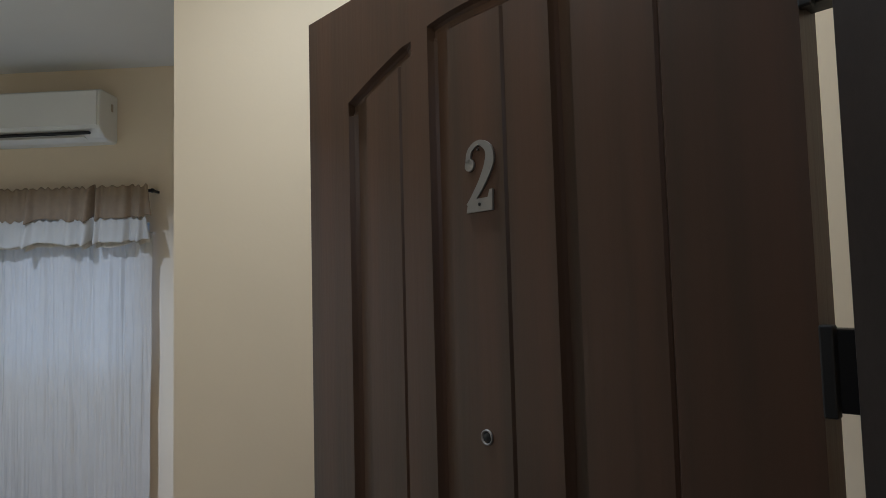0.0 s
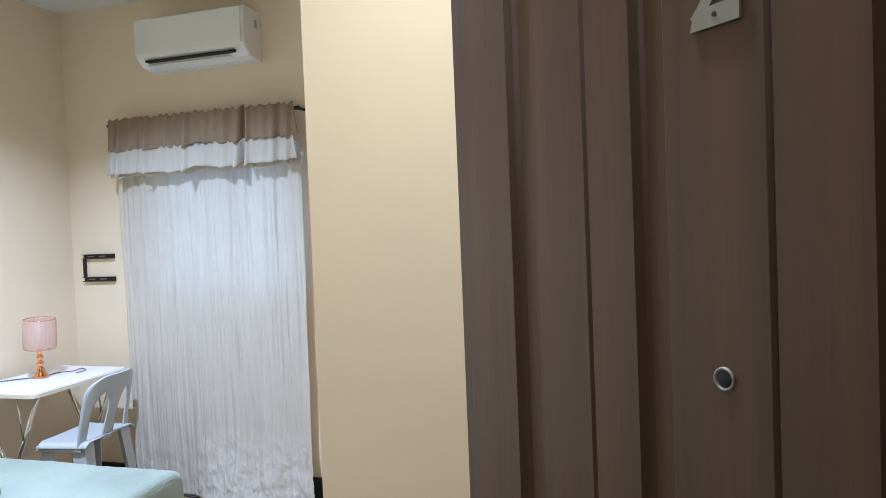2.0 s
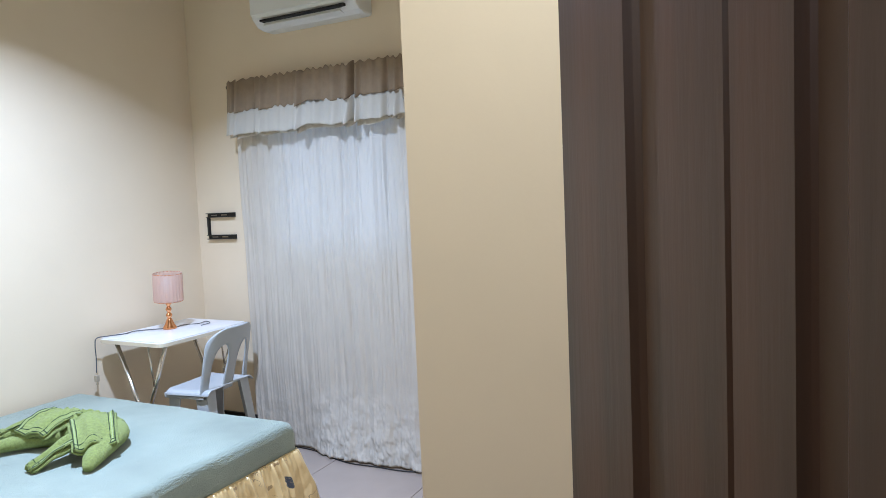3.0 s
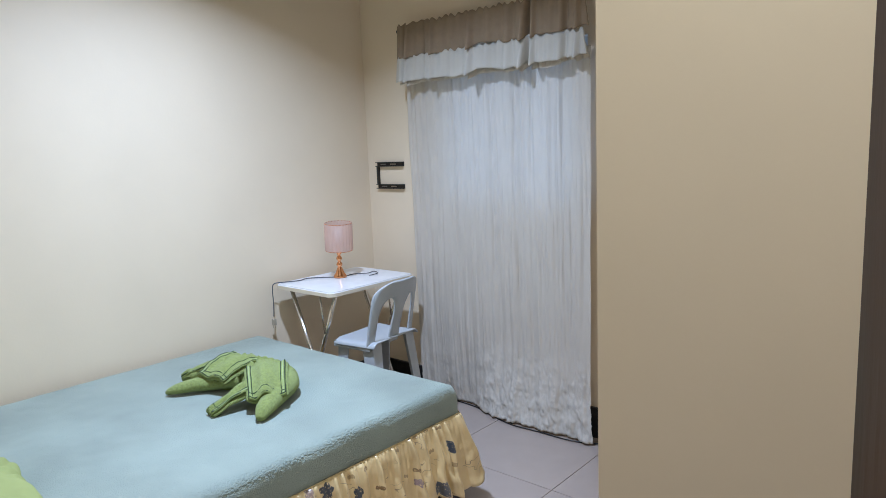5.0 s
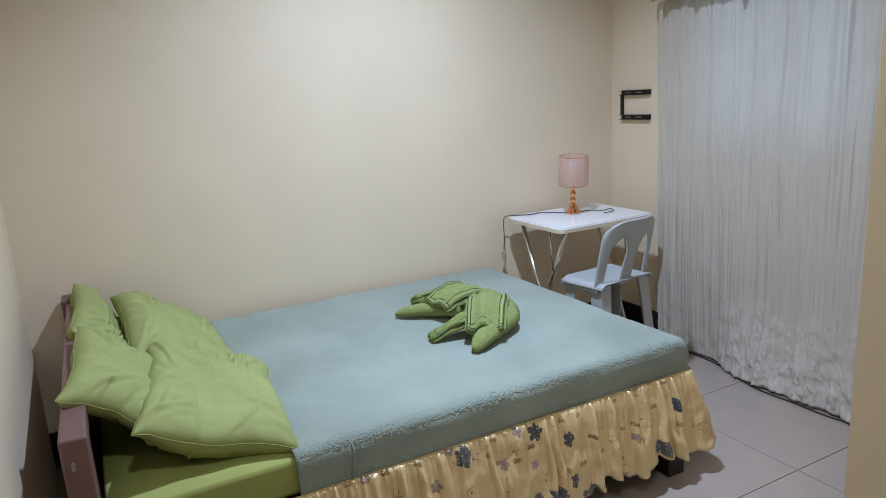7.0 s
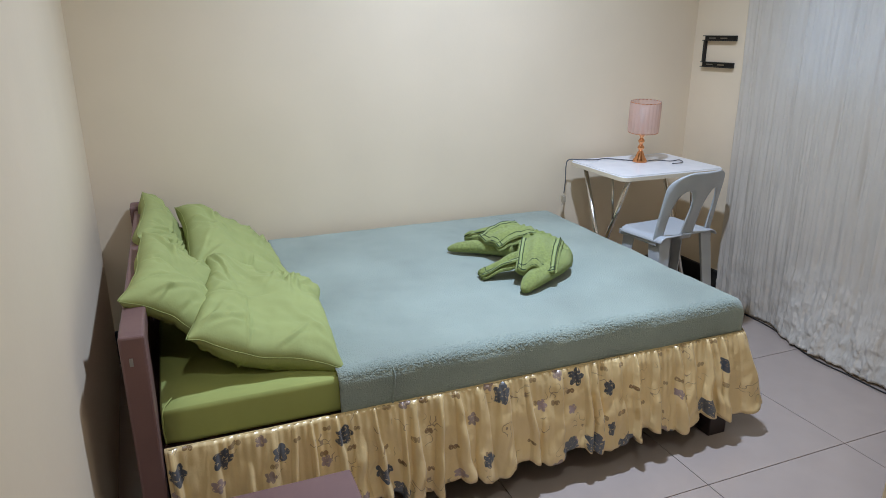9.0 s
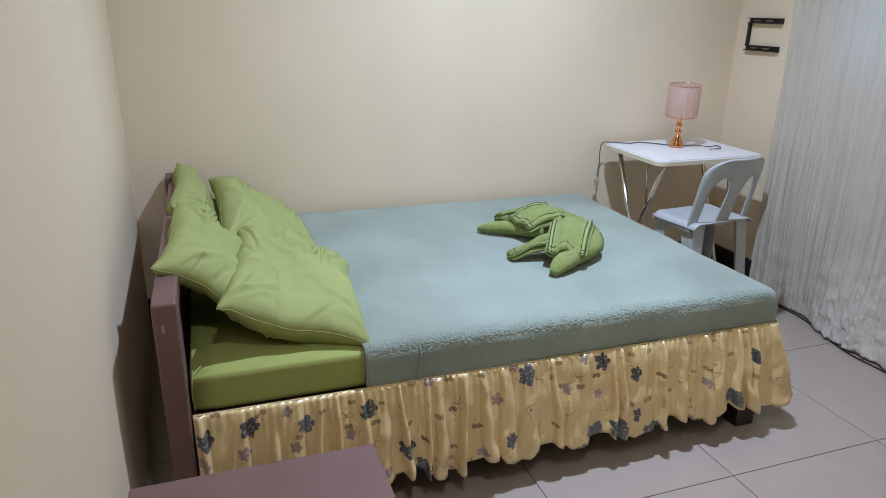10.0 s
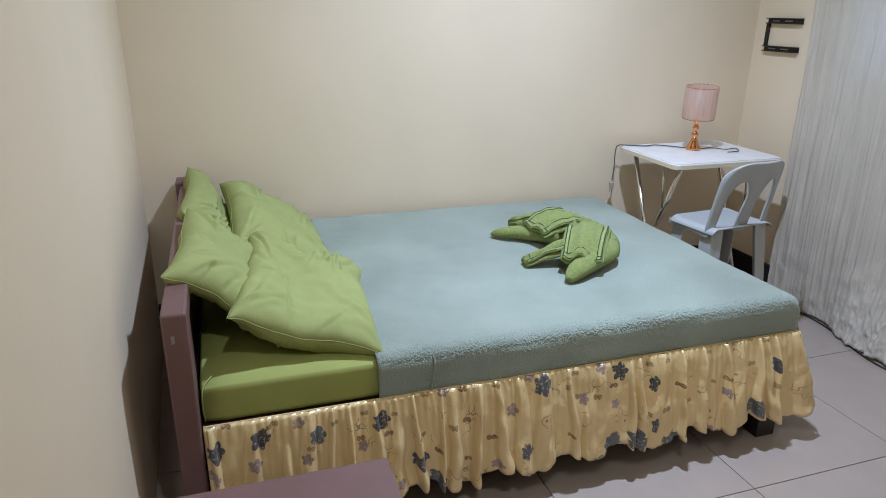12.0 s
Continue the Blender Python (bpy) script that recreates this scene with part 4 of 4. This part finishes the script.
def lump(cx, cy, rx, ry, h, seed, turn=0.0):
    """A crumpled heap of towel."""
    def f(u, v):
        a = 2 * math.pi * u
        edge = 1 + 0.12 * wob(math.cos(a), math.sin(a), seed, 1.8)
        q = math.sin(0.5 * math.pi * v) * edge
        x, y = rx * q * math.cos(a), ry * q * math.sin(a)
        crush = 0.30 * wob(x * 16, y * 16, seed, 1) - 0.30 * abs(wob(x * 11, y * 20, seed + 5, 1)) ** 0.5 + 0.15 * wob(x * 45, y * 45, seed, 1)
        z = h * math.cos(0.5 * math.pi * v) ** 0.85 * (1.1 + crush)
        c, s = math.cos(turn), math.sin(turn)
        return Vector((cx + x * c - y * s, cy + x * s + y * c, max(z, 0)))
    return sheet(90, 40, f, closed=True)


def at_towel(pts):
    return [(x - 0.45, y - 1.6, z) for x, y, z in pts]


part("body", lump(0.14, 0.0, 0.20, 0.100, 0.105, 1.0, 0.62), TOWEL, towel, smooth=True)
part("hind_fold", lump(0.262, 0.025, 0.110, 0.085, 0.082, 4.0, 0.9), TOWEL, towel, smooth=True)
part("arm", tube(at_towel([(0.460, 1.318, 0.012), (0.488, 1.345, 0.024), (0.525, 1.41, 0.031), (0.590, 1.475, 0.036), (0.650, 1.525, 0.045)]), [0.010, 0.024, 0.033, 0.036, 0.038], 16, 6, 0.8), TOWEL, towel, smooth=True)
part("arm", tube(at_towel([(0.992, 1.380, 0.012), (0.965, 1.42, 0.030), (0.915, 1.50, 0.040), (0.862, 1.59, 0.045), (0.80, 1.64, 0.045)]), [0.014, 0.034, 0.044, 0.046, 0.04], 16, 6, 0.8), TOWEL, towel, smooth=True)


def flap_strip(a, b, w0, w1, lift, seed):
    """A folded strip of towel from a to b, arched, with its edges turned."""
    a, b = Vector(a) - Vector((0.45, 1.6, 0)), Vector(b) - Vector((0.45, 1.6, 0))
    d = (b - a)
    side = Vector((-d.y, d.x, 0)).normalized()

    def f(u, v):
        w = w0 + (w1 - w0) * v
        p = a + d * v + side * (u - 0.5) * w
        arc = lift * math.sin(math.pi * min(v * 1.05, 1)) * (1 - 0.55 * (2 * u - 1) ** 2)
        return p + Vector((0, 0, arc + 0.008 * math.sin(9 * u + seed) + 0.010 * wob(u * 2.2, v * 2.2, seed, 2)))
    return f


strips = (((0.795, 1.305, 0.012), (0.815, 1.53, 0.075), 0.045, 0.085, 0.020, 1.0), ((0.375, 1.435, 0.022), (0.53, 1.55, 0.085), 0.035, 0.075, 0.018, 2.0),
          ((0.935, 1.455, 0.060), (0.72, 1.60, 0.102), 0.13, 0.15, 0.030, 3.0), ((0.60, 1.43, 0.070), (0.56, 1.62, 0.100), 0.13, 0.15, 0.024, 5.0))
for row in strips:
    f = flap_strip(*row)
    fl = part("flap", sheet(18, 24, f), TOWEL, towel, smooth=True)
    thick(fl, 0.010)
    thick(part("fold", sheet(14, 18, lambda u, v: f(0.5 + (u - 0.5) * 1.12, v * 0.96 + 0.02) - Vector((0, 0, 0.014 + 0.006 * wob(u * 4, v * 4, 2, 1)))), TOWEL, towel, smooth=True), 0.009)
    for e in (0.07, 0.945):
        part("stripe", tube([f(e, k / 10) + Vector((0, 0, 0.0045)) for k in range(11)], 0.0023, 5, 2), TOWELP, fl, "pale green woven edge stripe")
    for e in (0.02, 0.13, 0.90, 0.99):
        part("stripe", tube([f(e, k / 10) + Vector((0, 0, 0.0045)) for k in range(11)], 0.0023, 5, 2), TOWELD, fl, "dark green woven edge stripe")
    for e in (0.015, 0.10):
        part("stripe", tube([f(k / 8, e) + Vector((0, 0, 0.0042)) for k in range(9)], 0.0028, 5, 2), TOWELD, fl, "dark green woven edge stripe")
part("curl", tube(at_towel([(0.372, 1.432, 0.030), (0.400, 1.452, 0.046), (0.432, 1.450, 0.034), (0.452, 1.480, 0.050), (0.50, 1.50, 0.062)]), [0.006, 0.011, 0.012, 0.014, 0.018], 10, 6, 1.4), TOWEL, towel, smooth=True)

# ---- nightstand ----
stand = thing("nightstand", "mauve-brown painted wooden nightstand beside the bed", "nightstand", (1.862, 0.355, 0))
part("top", boxes((-0.235, 0.235, -0.26, 0.245, 0.405, 0.43), bevel=0.006), MAUVE, stand)
part("side_panel", boxes((-0.215, -0.195, -0.25, 0.225, 0, 0.405), bevel=0.002), MAUVE, stand)
part("side_panel", boxes((0.195, 0.215, -0.25, 0.225, 0, 0.405), bevel=0.002), MAUVE, stand)
part("back_panel", boxes((-0.195, 0.195, -0.25, -0.238, 0.03, 0.405)), MAUVE, stand)
part("shelf", boxes((-0.195, 0.195, -0.238, 0.22, 0.05, 0.07)), MAUVE, stand)
drawer = part("drawer", boxes((-0.193, 0.193, 0.21, 0.23, 0.25, 0.40), bevel=0.003), MAUVE, stand)
kn = part("knob", lathe([(0.006, 0), (0.006, 0.012), (0.014, 0.016), (0.014, 0.024), (0.005, 0.028)], 16), STEEL, drawer, smooth=True)
kn.location, kn.rotation_euler = (0, 0.23, 0.325), (-math.pi / 2, 0, 0)

# ---- cable on the floor ----
wire = thing("floor_cable", "thin black cable lying along the curtain hem", "cable", (0, 0, 0))
part("wire", tube([(0.40, 2.892, 0.005), (0.56, 2.884, 0.005), (0.68, 2.882, 0.005), (0.78, 2.866, 0.005), (0.90, 2.824, 0.005), (1.05, 2.790, 0.005), (1.2, 2.796, 0.005), (1.36, 2.798, 0.005), (1.46, 2.825, 0.005),
                   (1.56, 2.875, 0.005), (1.7, 2.885, 0.005)], 0.003, 6, 8), BLACK, wire, smooth=True)

# ---- assumed downlights: trims at both unseen lamps, the entry one only a fill ----
for x, y in (BED_LAMP, ENTRY_FILL):
    dl = thing("downlight", "assumed white recessed ceiling downlight, out of view, switched on", "ceiling light", (x, y, CEILING), group="ceiling downlights")
    part("trim_ring", lathe([(0.052, -0.001), (0.075, -0.001), (0.077, -0.006), (0.055, -0.010), (0.052, -0.008)], 32, close=False), ACW, dl, smooth=True)

# ---- floor tiles ----
bm = boxes((-0.2985, 0.2985, -0.2985, 0.2985, -0.012, 0.0), bevel=0.001)
tile_mesh = bpy.data.meshes.new("tile")
bm.to_mesh(tile_mesh)
bm.free()
tile_mesh.materials.append(TILE)
for i in range(-3, 7):
    for j in range(-6, 3):
        x, y = 1.545 + 0.3 + 0.6 * i, 1.754 + 0.3 + 0.6 * j
        if x < -0.1 or y > L + 0.3 or x > 5.3:
            continue
        t = new("tile", tile_mesh)
        t.location, t.parent = (x, y, 0), floor
